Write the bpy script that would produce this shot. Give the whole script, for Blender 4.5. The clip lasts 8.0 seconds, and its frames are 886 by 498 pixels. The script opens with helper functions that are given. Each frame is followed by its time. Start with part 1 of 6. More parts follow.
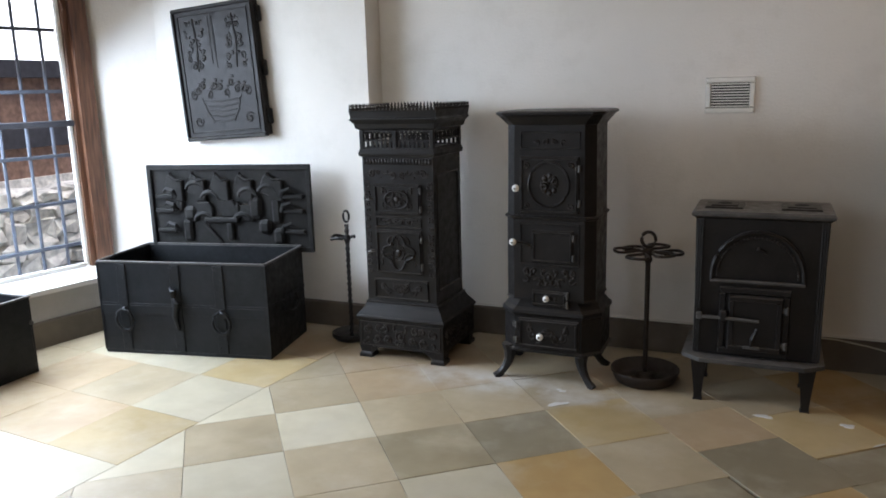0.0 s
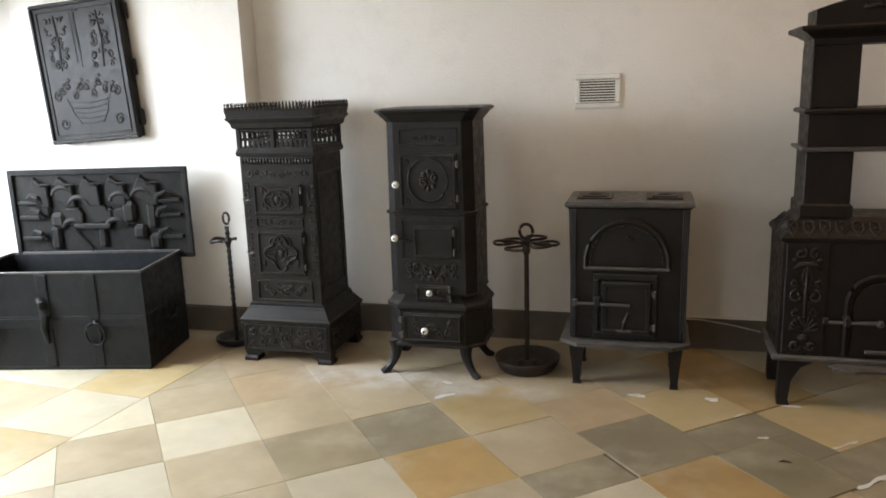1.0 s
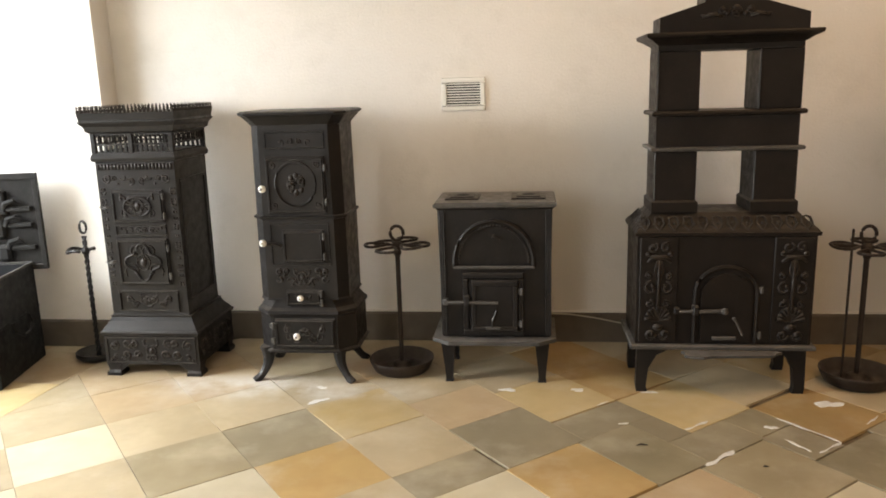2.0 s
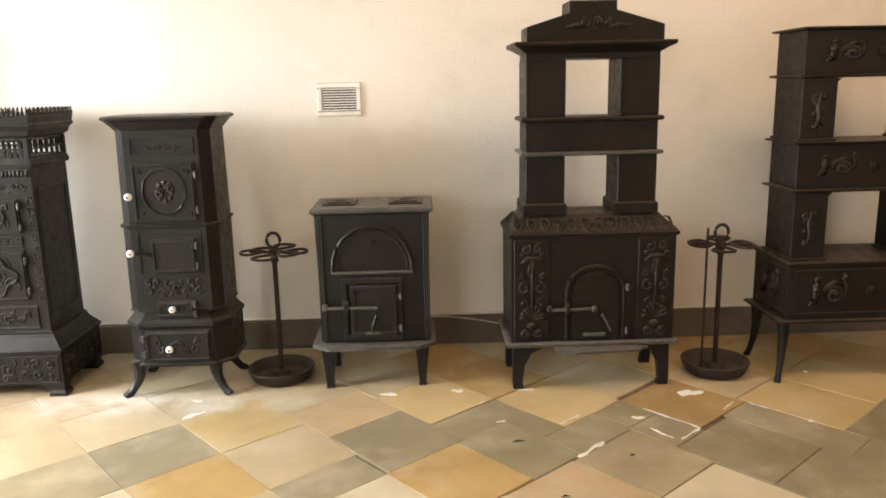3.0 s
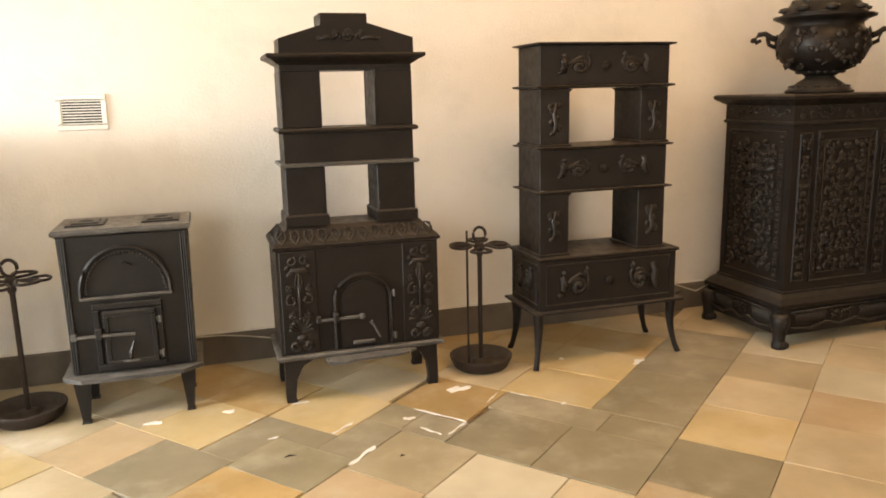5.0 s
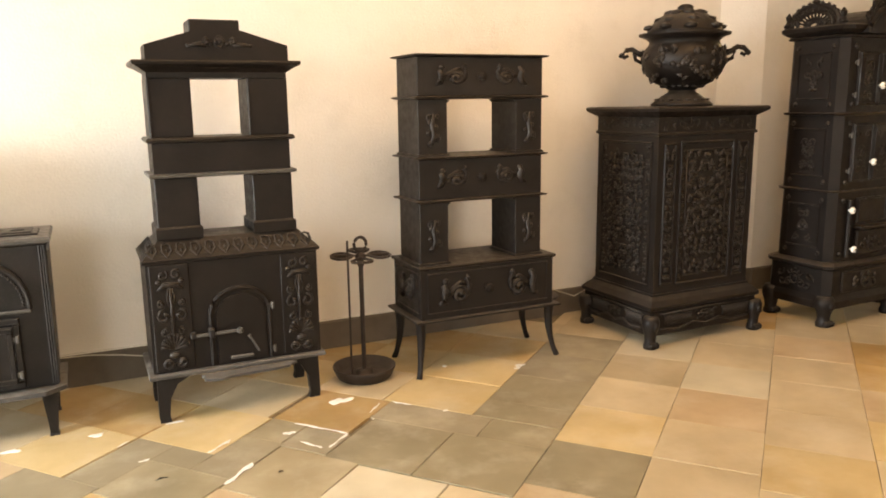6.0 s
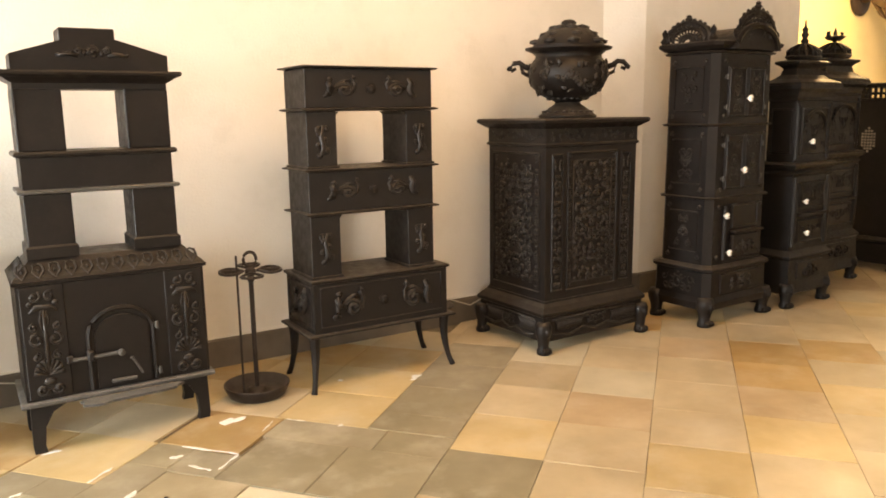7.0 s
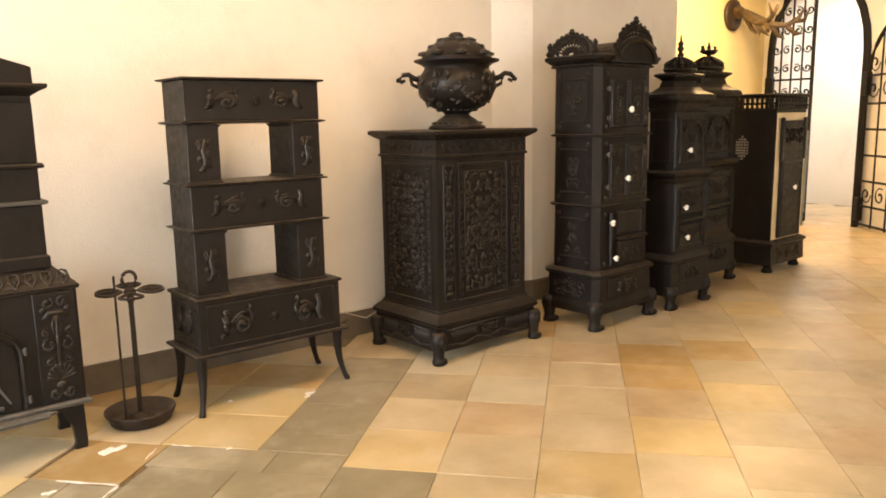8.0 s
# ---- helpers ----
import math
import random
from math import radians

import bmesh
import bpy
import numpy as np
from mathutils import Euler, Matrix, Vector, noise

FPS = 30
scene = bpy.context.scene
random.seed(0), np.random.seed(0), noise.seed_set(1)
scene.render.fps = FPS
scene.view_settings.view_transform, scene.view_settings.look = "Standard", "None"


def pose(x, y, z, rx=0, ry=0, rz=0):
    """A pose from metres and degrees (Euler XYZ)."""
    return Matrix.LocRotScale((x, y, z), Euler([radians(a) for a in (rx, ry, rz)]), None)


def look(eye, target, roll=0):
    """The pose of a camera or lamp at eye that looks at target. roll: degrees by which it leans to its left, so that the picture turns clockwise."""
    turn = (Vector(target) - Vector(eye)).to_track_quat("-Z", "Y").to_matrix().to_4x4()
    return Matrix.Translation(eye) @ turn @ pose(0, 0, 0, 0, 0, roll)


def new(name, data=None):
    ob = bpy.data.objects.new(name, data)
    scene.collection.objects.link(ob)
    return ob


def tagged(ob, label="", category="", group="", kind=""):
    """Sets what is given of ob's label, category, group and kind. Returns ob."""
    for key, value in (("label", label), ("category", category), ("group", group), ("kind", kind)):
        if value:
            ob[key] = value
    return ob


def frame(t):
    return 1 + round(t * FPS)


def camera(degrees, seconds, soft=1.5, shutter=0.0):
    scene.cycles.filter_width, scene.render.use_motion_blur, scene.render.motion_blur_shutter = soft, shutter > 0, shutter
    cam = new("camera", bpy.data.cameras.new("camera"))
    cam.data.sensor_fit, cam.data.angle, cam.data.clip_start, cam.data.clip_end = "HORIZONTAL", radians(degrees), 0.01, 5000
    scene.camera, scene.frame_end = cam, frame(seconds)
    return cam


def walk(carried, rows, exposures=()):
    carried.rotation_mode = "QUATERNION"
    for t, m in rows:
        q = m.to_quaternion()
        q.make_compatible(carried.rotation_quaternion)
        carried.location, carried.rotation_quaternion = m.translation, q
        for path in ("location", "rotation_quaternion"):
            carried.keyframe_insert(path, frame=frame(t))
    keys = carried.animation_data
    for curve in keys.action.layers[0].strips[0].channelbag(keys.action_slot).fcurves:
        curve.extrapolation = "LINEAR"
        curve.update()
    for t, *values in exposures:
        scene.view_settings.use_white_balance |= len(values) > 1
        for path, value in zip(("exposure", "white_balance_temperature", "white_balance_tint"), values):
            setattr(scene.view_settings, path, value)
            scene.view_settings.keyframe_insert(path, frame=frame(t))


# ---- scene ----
cam = camera(60.3, 8.0, soft=1.8)
PATH = [
    (0, (0.44, 0.003, 1.498), (-0.341, 1.798, 1.088), -1.5),
    (0.5, (0.483, 0.001, 1.491), (-0.177, 1.843, 1.08), -1.7),
    (1, (0.515, -0.002, 1.483), (-0.01, 1.882, 1.066), -1.9),
    (1.5, (0.558, 0.003, 1.483), (0.176, 1.921, 1.06), -1.9),
    (3, (0.654, -0.013, 1.487), (0.708, 1.943, 1.071), -1.2),
    (3.5, (0.69, -0.013, 1.497), (0.873, 1.933, 1.071), -1.2),
    (4, (0.729, -0.024, 1.495), (1.045, 1.905, 1.073), -1.4),
    (4.5, (0.764, -0.037, 1.492), (1.207, 1.869, 1.079), -1.5),
    (6, (0.876, -0.082, 1.484), (1.707, 1.697, 1.103), -0.8),
    (6.5, (0.897, -0.094, 1.486), (1.841, 1.63, 1.116), -0.7),
    (7, (0.935, -0.112, 1.484), (1.986, 1.552, 1.129), -0.8),
    (7.5, (0.97, -0.123, 1.489), (2.119, 1.477, 1.145), -0.8),
    (8, (1.01, -0.139, 1.496), (2.264, 1.383, 1.161), -1.0),
]
walk(cam, [(t, look(eye, target, roll)) for t, eye, target, roll in PATH],
     [(0, -0.92, 6300, 16), (0.7, -0.60, 6650, 15), (1.5, -0.10, 7450, 16), (3, 0.60, 7800, 16), (4.5, 0.90, 7950, 15), (6, 1.25, 7850, 15), (8, 1.38, 7800, 15)])

# ---- world and light ----
world = bpy.data.worlds.new("world")
scene.world = world
world.use_nodes = True
wt = world.node_tree
sky = wt.nodes.new("ShaderNodeTexSky")
sky.sky_type, sky.sun_disc = "NISHITA", False
sky.sun_elevation, sky.sun_rotation = radians(68), radians(100)
wt.links.new(sky.outputs[0], wt.nodes["Background"].inputs[0])
wt.nodes["Background"].inputs[1].default_value = 0.2
sun = new("sun", bpy.data.lights.new("sun", "SUN"))
sun.data.energy, sun.data.angle, sun.data.color = 5.0, radians(12), (1.0, 0.96, 0.9)
sun.matrix_world = look((0, -1, 12), (-4.8, 0, 0))


def lamp(name, m, w, h, watts, colour):
    d = bpy.data.lights.new(name, "AREA")
    d.shape, d.size, d.size_y, d.energy, d.color = "RECTANGLE", w, h, watts, colour
    ob = new(name, d)
    ob.matrix_world = m
    return ob


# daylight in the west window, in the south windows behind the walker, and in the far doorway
lamp("west_window_light", look((-4.15, 2.4, 1.5), (-2.4, 2.6, -0.9)), 2.0, 1.9, 400, (0.72, 0.87, 1.0))
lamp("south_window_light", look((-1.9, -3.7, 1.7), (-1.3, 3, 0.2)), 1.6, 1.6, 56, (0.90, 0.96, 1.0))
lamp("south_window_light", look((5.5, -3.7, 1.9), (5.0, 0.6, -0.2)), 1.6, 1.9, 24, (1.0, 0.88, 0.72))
lamp("doorway_light", look((12.75, 5.0, 3.3), (13.5, 5.0, 0.6)), 1.2, 1.2, 34, (0.93, 0.96, 1.0))
# warm lamps under the ceiling
lamp("ceiling_light", look((2.8, 2.3, 3.3), (2.8, 2.9, 0)), 3.2, 0.8, 28, (1.0, 0.66, 0.36))
lamp("ceiling_light", look((9.2, 4.3, 3.3), (9.2, 4.9, 0)), 1.8, 0.8, 56, (1.0, 0.72, 0.36))

# ---- materials ----


def shader(name, rough=0.6, metal=0.0):
    m = bpy.data.materials.new(name)
    m.use_nodes = True
    b = m.node_tree.nodes["Principled BSDF"]
    b.inputs["Roughness"].default_value, b.inputs["Metallic"].default_value = rough, metal
    return m, m.node_tree, b


def node(t, kind, **vals):
    n = t.nodes.new(kind)
    for k, v in vals.items():
        n.inputs[k.replace("_", " ")].default_value = v
    return n


def ramp(t, fac, stops):
    r = t.nodes.new("ShaderNodeValToRGB")
    e = r.color_ramp.elements
    while len(e) < len(stops):
        e.new(0.5)
    for s, (p, c) in zip(e, stops):
        s.position, s.color = p, (*c, 1)
    t.links.new(fac, r.inputs[0])
    return r.outputs[0]


def blend(t, fac, a, b, kind="MIX"):
    x = t.nodes.new("ShaderNodeMix")
    x.data_type, x.blend_type = "RGBA", kind
    for sock, v in ((x.inputs[0], fac), (x.inputs[6], a), (x.inputs[7], b)):
        if isinstance(v, (int, float)):
            sock.default_value = v
        elif isinstance(v, tuple):
            sock.default_value = (*v, 1)
        else:
            t.links.new(v, sock)
    return x.outputs[2]


def bumped(t, b, height, strength, distance):
    n = node(t, "ShaderNodeBump", Strength=strength, Distance=distance)
    t.links.new(height, n.inputs["Height"])
    t.links.new(n.outputs[0], b.inputs["Normal"])


def noise_of(t, scale, detail=4, rough=0.55, coords="Object"):
    c = t.nodes.new("ShaderNodeTexCoord")
    n = node(t, "ShaderNodeTexNoise", Scale=scale, Detail=detail, Roughness=rough)
    t.links.new(c.outputs[coords], n.inputs["Vector"])
    return n.outputs[0]


def iron(name, dark, light, rough, dust=0.35, dust_col=(0.16, 0.14, 0.12)):
    m, t, b = shader(name, rough, 0.1)
    b.inputs["Specular IOR Level"].default_value = 0.26
    col = ramp(t, noise_of(t, 7), [(0.3, dark), (0.72, light)])
    col = blend(t, ramp(t, noise_of(t, 60, 3), [(0.55, (0, 0, 0)), (0.8, (0.5, 0.5, 0.5))]), col, tuple(1.6 * c for c in light))
    g = t.nodes.new("ShaderNodeNewGeometry")
    s = t.nodes.new("ShaderNodeSeparateXYZ")
    t.links.new(g.outputs["Normal"], s.inputs[0])
    up = ramp(t, s.outputs[2], [(0.55, (0, 0, 0)), (0.95, (dust, dust, dust))])
    up = blend(t, 1.0, up, ramp(t, noise_of(t, 18), [(0.25, (0.3, 0.3, 0.3)), (0.7, (1, 1, 1))]), "MULTIPLY")
    t.links.new(blend(t, up, col, dust_col), b.inputs["Base Color"])
    rr = ramp(t, noise_of(t, 25), [(0.3, (rough - 0.12,) * 3), (0.7, (rough + 0.14,) * 3)])
    t.links.new(rr, b.inputs["Roughness"])
    bumped(t, b, noise_of(t, 160, 5, 0.65), 0.3, 0.002)
    return m


IRON = iron("cast_iron", (0.0074, 0.0064, 0.0062), (0.0155, 0.0133, 0.0127), 0.42, 0.5)
IRON_BROWN = iron("brown_cast_iron", (0.0066, 0.0047, 0.0039), (0.0122, 0.0090, 0.0076), 0.45, 0.5, (0.15, 0.125, 0.10))
IRON_DARK = iron("dark_cast_iron", (0.0055, 0.0045, 0.0040), (0.0110, 0.0088, 0.0078), 0.48, 0.35)
# raised ornament: rubbed iron, lightened further to carry its highlights in the colour
IRON_RUBBED_LIT = iron("rubbed_highlit_cast_iron", (0.0125, 0.0102, 0.0090), (0.030, 0.0245, 0.0215), 0.38, 0.5, (0.18, 0.16, 0.14))
IRON_WORN = iron("worn_iron_edge", (0.045, 0.044, 0.043), (0.10, 0.095, 0.09), 0.42, 0.7, (0.22, 0.20, 0.18))
LID_IRON = iron("dusty_sheet_iron", (0.0075, 0.0072, 0.0070), (0.019, 0.018, 0.017), 0.58, 0.4)
CHEST_IRON = iron("painted_sheet_iron", (0.006, 0.007, 0.0083), (0.0135, 0.015, 0.0175), 0.5, 0.3, (0.11, 0.11, 0.115))
RUST_IRON = iron("rusty_iron", (0.016, 0.011, 0.009), (0.036, 0.026, 0.021), 0.5, 0.4)


def make_plaster(name, a, b2, blot):
    m, t, b = shader(name, 0.85)
    col = ramp(t, noise_of(t, 0.9, 5), [(0.3, a), (0.7, b2)])
    stain = ramp(t, noise_of(t, 2.6, 7, 0.68), [(0.50, (0, 0, 0)), (0.72, (0.55, 0.55, 0.55))])
    t.links.new(blend(t, stain, col, blot), b.inputs["Base Color"])
    h = blend(t, 0.35, noise_of(t, 4.5, 3), noise_of(t, 70, 5))
    bumped(t, b, h, 0.35, 0.02)
    return m


PLASTER = make_plaster("lime_plaster", (0.74, 0.70, 0.64), (0.80, 0.76, 0.71), (0.64, 0.60, 0.54))
# recess wall: the yellow of the lamplight is put into the plaster colour
PLASTER_LAMPLIT = make_plaster("lamplit_plaster", (0.80, 0.66, 0.36), (0.84, 0.71, 0.42), (0.74, 0.58, 0.30))
PLASTER_GREY = make_plaster("apron_plaster", (0.42, 0.40, 0.38), (0.50, 0.48, 0.46), (0.34, 0.32, 0.30))


def flat(name, col, rough, scale=12, vary=0.25, metal=0.0, bump=0.15):
    m, t, b = shader(name, rough, metal)
    t.links.new(ramp(t, noise_of(t, scale, 5), [(0.3, tuple(c * (1 - vary) for c in col)), (0.72, tuple(c * (1 + vary) for c in col))]), b.inputs["Base Color"])
    bumped(t, b, noise_of(t, scale * 9, 4), bump, 0.002)
    return m


SKIRT = flat("brown_skirting", (0.115, 0.092, 0.068), 0.55, 5, 0.3)
PORCELAIN = flat("white_porcelain", (0.82, 0.81, 0.78), 0.15, 8, 0.03, bump=0.0)
VENT_WHITE = flat("white_plastic", (0.80, 0.78, 0.73), 0.4, 8, 0.04)
BLACK_GAP = flat("black_gap", (0.012, 0.011, 0.010), 0.8)
CREAM = flat("cream_enamel", (0.72, 0.60, 0.38), 0.3, 6, 0.08)
FLAKE = flat("white_paint_flake", (0.78, 0.77, 0.74), 0.8, 30, 0.12)
CABLE = flat("white_cable", (0.55, 0.50, 0.42), 0.5)
ANTLER = flat("antler_horn", (0.085, 0.055, 0.03), 0.55, 14, 0.5)
GROUT = flat("floor_joint", (0.20, 0.16, 0.11), 0.9, 20, 0.4)
OUT_STONE = flat("rubble_stone", (0.78, 0.76, 0.71), 0.9, 9, 0.45)
OUT_BRICK = flat("weathered_brick", (0.26, 0.16, 0.12), 0.9, 12, 0.4)
OUT_BEAM = flat("dark_beam", (0.05, 0.05, 0.06), 0.8)
GRILLE = flat("painted_window_grille", (0.10, 0.115, 0.15), 0.5)
DARK_WOOD = flat("dark_wood", (0.04, 0.024, 0.014), 0.5, 10, 0.3)
PALE_VENT = flat("worn_grey_metal", (0.22, 0.20, 0.17), 0.5)
CURTAIN = flat("blue_grey_panel", (0.13, 0.17, 0.20), 0.7)


def make_wood():
    m, t, b = shader("stained_wood", 0.45)
    c = t.nodes.new("ShaderNodeTexCoord")
    mp = node(t, "ShaderNodeMapping", Scale=(14, 14, 1.2))
    t.links.new(c.outputs["Object"], mp.inputs[0])
    n = node(t, "ShaderNodeTexNoise", Scale=4.0, Detail=6)
    t.links.new(mp.outputs[0], n.inputs["Vector"])
    t.links.new(ramp(t, n.outputs[0], [(0.3, (0.05, 0.022, 0.012)), (0.55, (0.15, 0.066, 0.035)), (0.75, (0.24, 0.12, 0.07))]), b.inputs["Base Color"])
    bumped(t, b, n.outputs[0], 0.3, 0.003)
    return m


WOOD = make_wood()


def make_stone(name, a, c2, vein):
    """A worn limestone slab: each slab differs a little by its own random value."""
    m, t, b = shader(name, 0.36)
    info = t.nodes.new("ShaderNodeObjectInfo")
    c = t.nodes.new("ShaderNodeTexCoord")
    off = node(t, "ShaderNodeVectorMath")
    off.operation = "MULTIPLY_ADD"
    comb = t.nodes.new("ShaderNodeCombineXYZ")
    for k in range(3):
        t.links.new(info.outputs["Random"], comb.inputs[k])
    t.links.new(comb.outputs[0], off.inputs[0])
    off.inputs[1].default_value = (31, 17, 23)
    t.links.new(c.outputs["Object"], off.inputs[2])

    def nz(scale, detail, rough=0.6):
        n = node(t, "ShaderNodeTexNoise", Scale=scale, Detail=detail, Roughness=rough, Distortion=0.15)
        t.links.new(off.outputs[0], n.inputs["Vector"])
        return n.outputs[0]

    col = ramp(t, nz(3.2, 4, 0.55), [(0.30, tuple(0.90 * q for q in a)), (0.5, a), (0.72, c2)])
    col = blend(t, ramp(t, nz(5, 4, 0.55), [(0.42, (0, 0, 0)), (0.80, (0.45, 0.45, 0.45))]), col, vein)
    mul = t.nodes.new("ShaderNodeMapRange")
    mul.inputs["To Min"].default_value, mul.inputs["To Max"].default_value = 0.88, 1.08
    t.links.new(info.outputs["Random"], mul.inputs[0])
    comb2 = t.nodes.new("ShaderNodeCombineXYZ")
    for k in range(3):
        t.links.new(mul.outputs[0], comb2.inputs[k])
    col = blend(t, 1.0, col, comb2.outputs[0], "MULTIPLY")
    geo = t.nodes.new("ShaderNodeNewGeometry")
    wide = node(t, "ShaderNodeTexNoise", Scale=1.7, Detail=4, Roughness=0.55)
    t.links.new(geo.outputs["Position"], wide.inputs["Vector"])
    col = blend(t, 1.0, col, ramp(t, wide.outputs[0], [(0.33, (0.86, 0.85, 0.84)), (0.48, (0.98, 0.98, 0.98)), (0.66, (1.06, 1.06, 1.07))]), "MULTIPLY")
    lime = node(t, "ShaderNodeTexNoise", Scale=3.1, Detail=7, Roughness=0.62)
    t.links.new(geo.outputs["Position"], lime.inputs["Vector"])
    col = blend(t, ramp(t, lime.outputs[0], [(0.50, (0, 0, 0)), (0.74, (0.42, 0.42, 0.42))]), col, (0.62, 0.56, 0.45))
    # pale oval before the narrow stoves: lime dust, with floor gloss painted into it
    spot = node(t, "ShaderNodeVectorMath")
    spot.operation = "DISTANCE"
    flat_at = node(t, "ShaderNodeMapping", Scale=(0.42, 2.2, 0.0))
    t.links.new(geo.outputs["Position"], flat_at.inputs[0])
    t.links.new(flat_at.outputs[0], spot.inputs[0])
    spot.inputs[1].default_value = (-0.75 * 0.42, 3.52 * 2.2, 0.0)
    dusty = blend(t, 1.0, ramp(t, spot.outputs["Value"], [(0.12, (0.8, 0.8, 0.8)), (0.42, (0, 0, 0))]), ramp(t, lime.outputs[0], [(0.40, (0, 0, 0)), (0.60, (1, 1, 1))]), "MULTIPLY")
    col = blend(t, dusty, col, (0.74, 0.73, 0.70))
    t.links.new(col, b.inputs["Base Color"])
    t.links.new(ramp(t, nz(6, 2, 0.5), [(0.3, (0.31,) * 3), (0.7, (0.46,) * 3)]), b.inputs["Roughness"])
    bumped(t, b, blend(t, 0.5, nz(7, 4), nz(26, 5, 0.6)), 0.16, 0.005)
    return m


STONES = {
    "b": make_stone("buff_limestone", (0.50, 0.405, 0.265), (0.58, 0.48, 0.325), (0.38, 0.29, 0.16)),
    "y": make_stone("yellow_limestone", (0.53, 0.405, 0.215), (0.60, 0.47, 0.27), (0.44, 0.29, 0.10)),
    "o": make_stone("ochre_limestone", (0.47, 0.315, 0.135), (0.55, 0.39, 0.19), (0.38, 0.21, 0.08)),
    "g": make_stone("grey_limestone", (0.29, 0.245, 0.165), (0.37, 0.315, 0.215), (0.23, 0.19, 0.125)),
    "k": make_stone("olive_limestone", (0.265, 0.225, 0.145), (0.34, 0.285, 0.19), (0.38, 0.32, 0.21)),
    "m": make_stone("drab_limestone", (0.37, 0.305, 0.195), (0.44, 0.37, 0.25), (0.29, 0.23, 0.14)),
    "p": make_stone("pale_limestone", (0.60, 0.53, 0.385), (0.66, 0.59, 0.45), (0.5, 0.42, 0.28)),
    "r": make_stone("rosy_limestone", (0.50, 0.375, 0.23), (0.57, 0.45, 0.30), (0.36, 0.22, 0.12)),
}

# ---- building helpers ----


def mesh_of(name, bm, material):
    bmesh.ops.recalc_face_normals(bm, faces=bm.faces[:])
    me = bpy.data.meshes.new(name)
    bm.to_mesh(me)
    bm.free()
    me.materials.append(material)
    return me


def part(name, bm, material, parent=None, label="", smooth=False):
    raised = any(k in name for k in ("relief", "beads", "rivets", "spike", "dentil", "bosses", "leaves", "scrollwork"))
    if raised and material in (IRON, IRON_BROWN):
        material = IRON_RUBBED_LIT
    me = mesh_of(name, bm, material)
    if smooth or raised:
        for p in me.polygons:
            p.use_smooth = True
    ob = new(name, me)
    ob.parent = parent
    return tagged(ob, label, kind="stuff" if raised and parent else "")


def thing(name, x, y, z=0.0, turn=0.0, label="", category="", group=""):
    ob = new(name)
    ob.empty_display_size = 0.1
    ob.matrix_world = pose(x, y, z, 0, 0, turn)
    return tagged(ob, label, category, group)


def setting(name, bm, material, label):
    return tagged(part(name, bm, material), label, kind="structure")


def bmx():
    return bmesh.new()


def box(bm, x0, x1, y0, y1, z0, z1, bev=0.003):
    vs = [bm.verts.new((x, y, z)) for z in (z0, z1) for x, y in ((x0, y0), (x1, y0), (x1, y1), (x0, y1))]
    fs = [bm.faces.new([vs[i] for i in q]) for q in ((3, 2, 1, 0), (4, 5, 6, 7), (0, 1, 5, 4), (1, 2, 6, 5), (2, 3, 7, 6), (3, 0, 4, 7))]
    if bev:
        bmesh.ops.bevel(bm, geom=list({e for f in fs for e in f.edges}), offset=bev, segments=1, affect="EDGES")
    return bm


def loft(bm, rings, cap=True, closed=True):
    """Skin a row of rings that have the same count of points."""
    vv = [[bm.verts.new(p) for p in r] for r in rings]
    n = len(vv[0])
    for a, b in zip(vv, vv[1:]):
        for i in range(n if closed else n - 1):
            j = (i + 1) % n
            bm.faces.new((a[i], a[j], b[j], b[i]))
    if cap:
        bm.faces.new(vv[0][::-1])
        bm.faces.new(vv[-1])
    return bm


def rect(x0, x1, y0, y1, o=0.0, c=0.0):
    """A plan, pushed out by o, with corners cut by c at the front and back."""
    x0, x1, y0, y1 = x0 - o, x1 + o, y0 - o, y1 + o
    if c <= 0:
        return [(x0, y0), (x1, y0), (x1, y1), (x0, y1)]
    return [(x0 + c, y0), (x1 - c, y0), (x1, y0 + c), (x1, y1 - c), (x1 - c, y1), (x0 + c, y1), (x0, y1 - c), (x0, y0 + c)]


def stack(bm, plan, prof):
    """Moulded body: prof is a row of (height, push-out)."""
    return loft(bm, [[(x, y, z) for x, y in plan(o)] for z, o in prof])


def lathe(bm, prof, n=24, cx=0.0, cy=0.0, cap=True):
    return loft(bm, [[(cx + r * math.cos(2 * math.pi * i / n), cy + r * math.sin(2 * math.pi * i / n), z) for i in range(n)] for r, z in prof], cap)


def tube(bm, pts, r, n=6, flatten=1.0, axis=None):
    """A rod along points; r a radius or a row of radii. axis: the direction across it that may be flattened."""
    pts = [Vector(p) for p in pts]
    rs = r if isinstance(r, (list, tuple)) else [r] * len(pts)
    rings = []
    ref = Vector(axis) if axis else None
    for i, p in enumerate(pts):
        d = (pts[min(i + 1, len(pts) - 1)] - pts[max(i - 1, 0)]).normalized()
        a = ref if ref is not None else (Vector((0, 0, 1)) if abs(d.z) < 0.9 else Vector((1, 0, 0)))
        s = d.cross(a).normalized()
        u = s.cross(d).normalized()
        rings.append([p + rs[i] * (math.cos(t) * s + flatten * math.sin(t) * u) for t in (2 * math.pi * k / n for k in range(n))])
    return loft(bm, rings)


def blob(bm, x, y, z, rx, ry, rz, sub=1):
    g = bmesh.ops.create_icosphere(bm, subdivisions=sub, radius=1.0)
    for v in g["verts"]:
        v.co = Vector((x + v.co.x * rx, y + v.co.y * ry, z + v.co.z * rz))


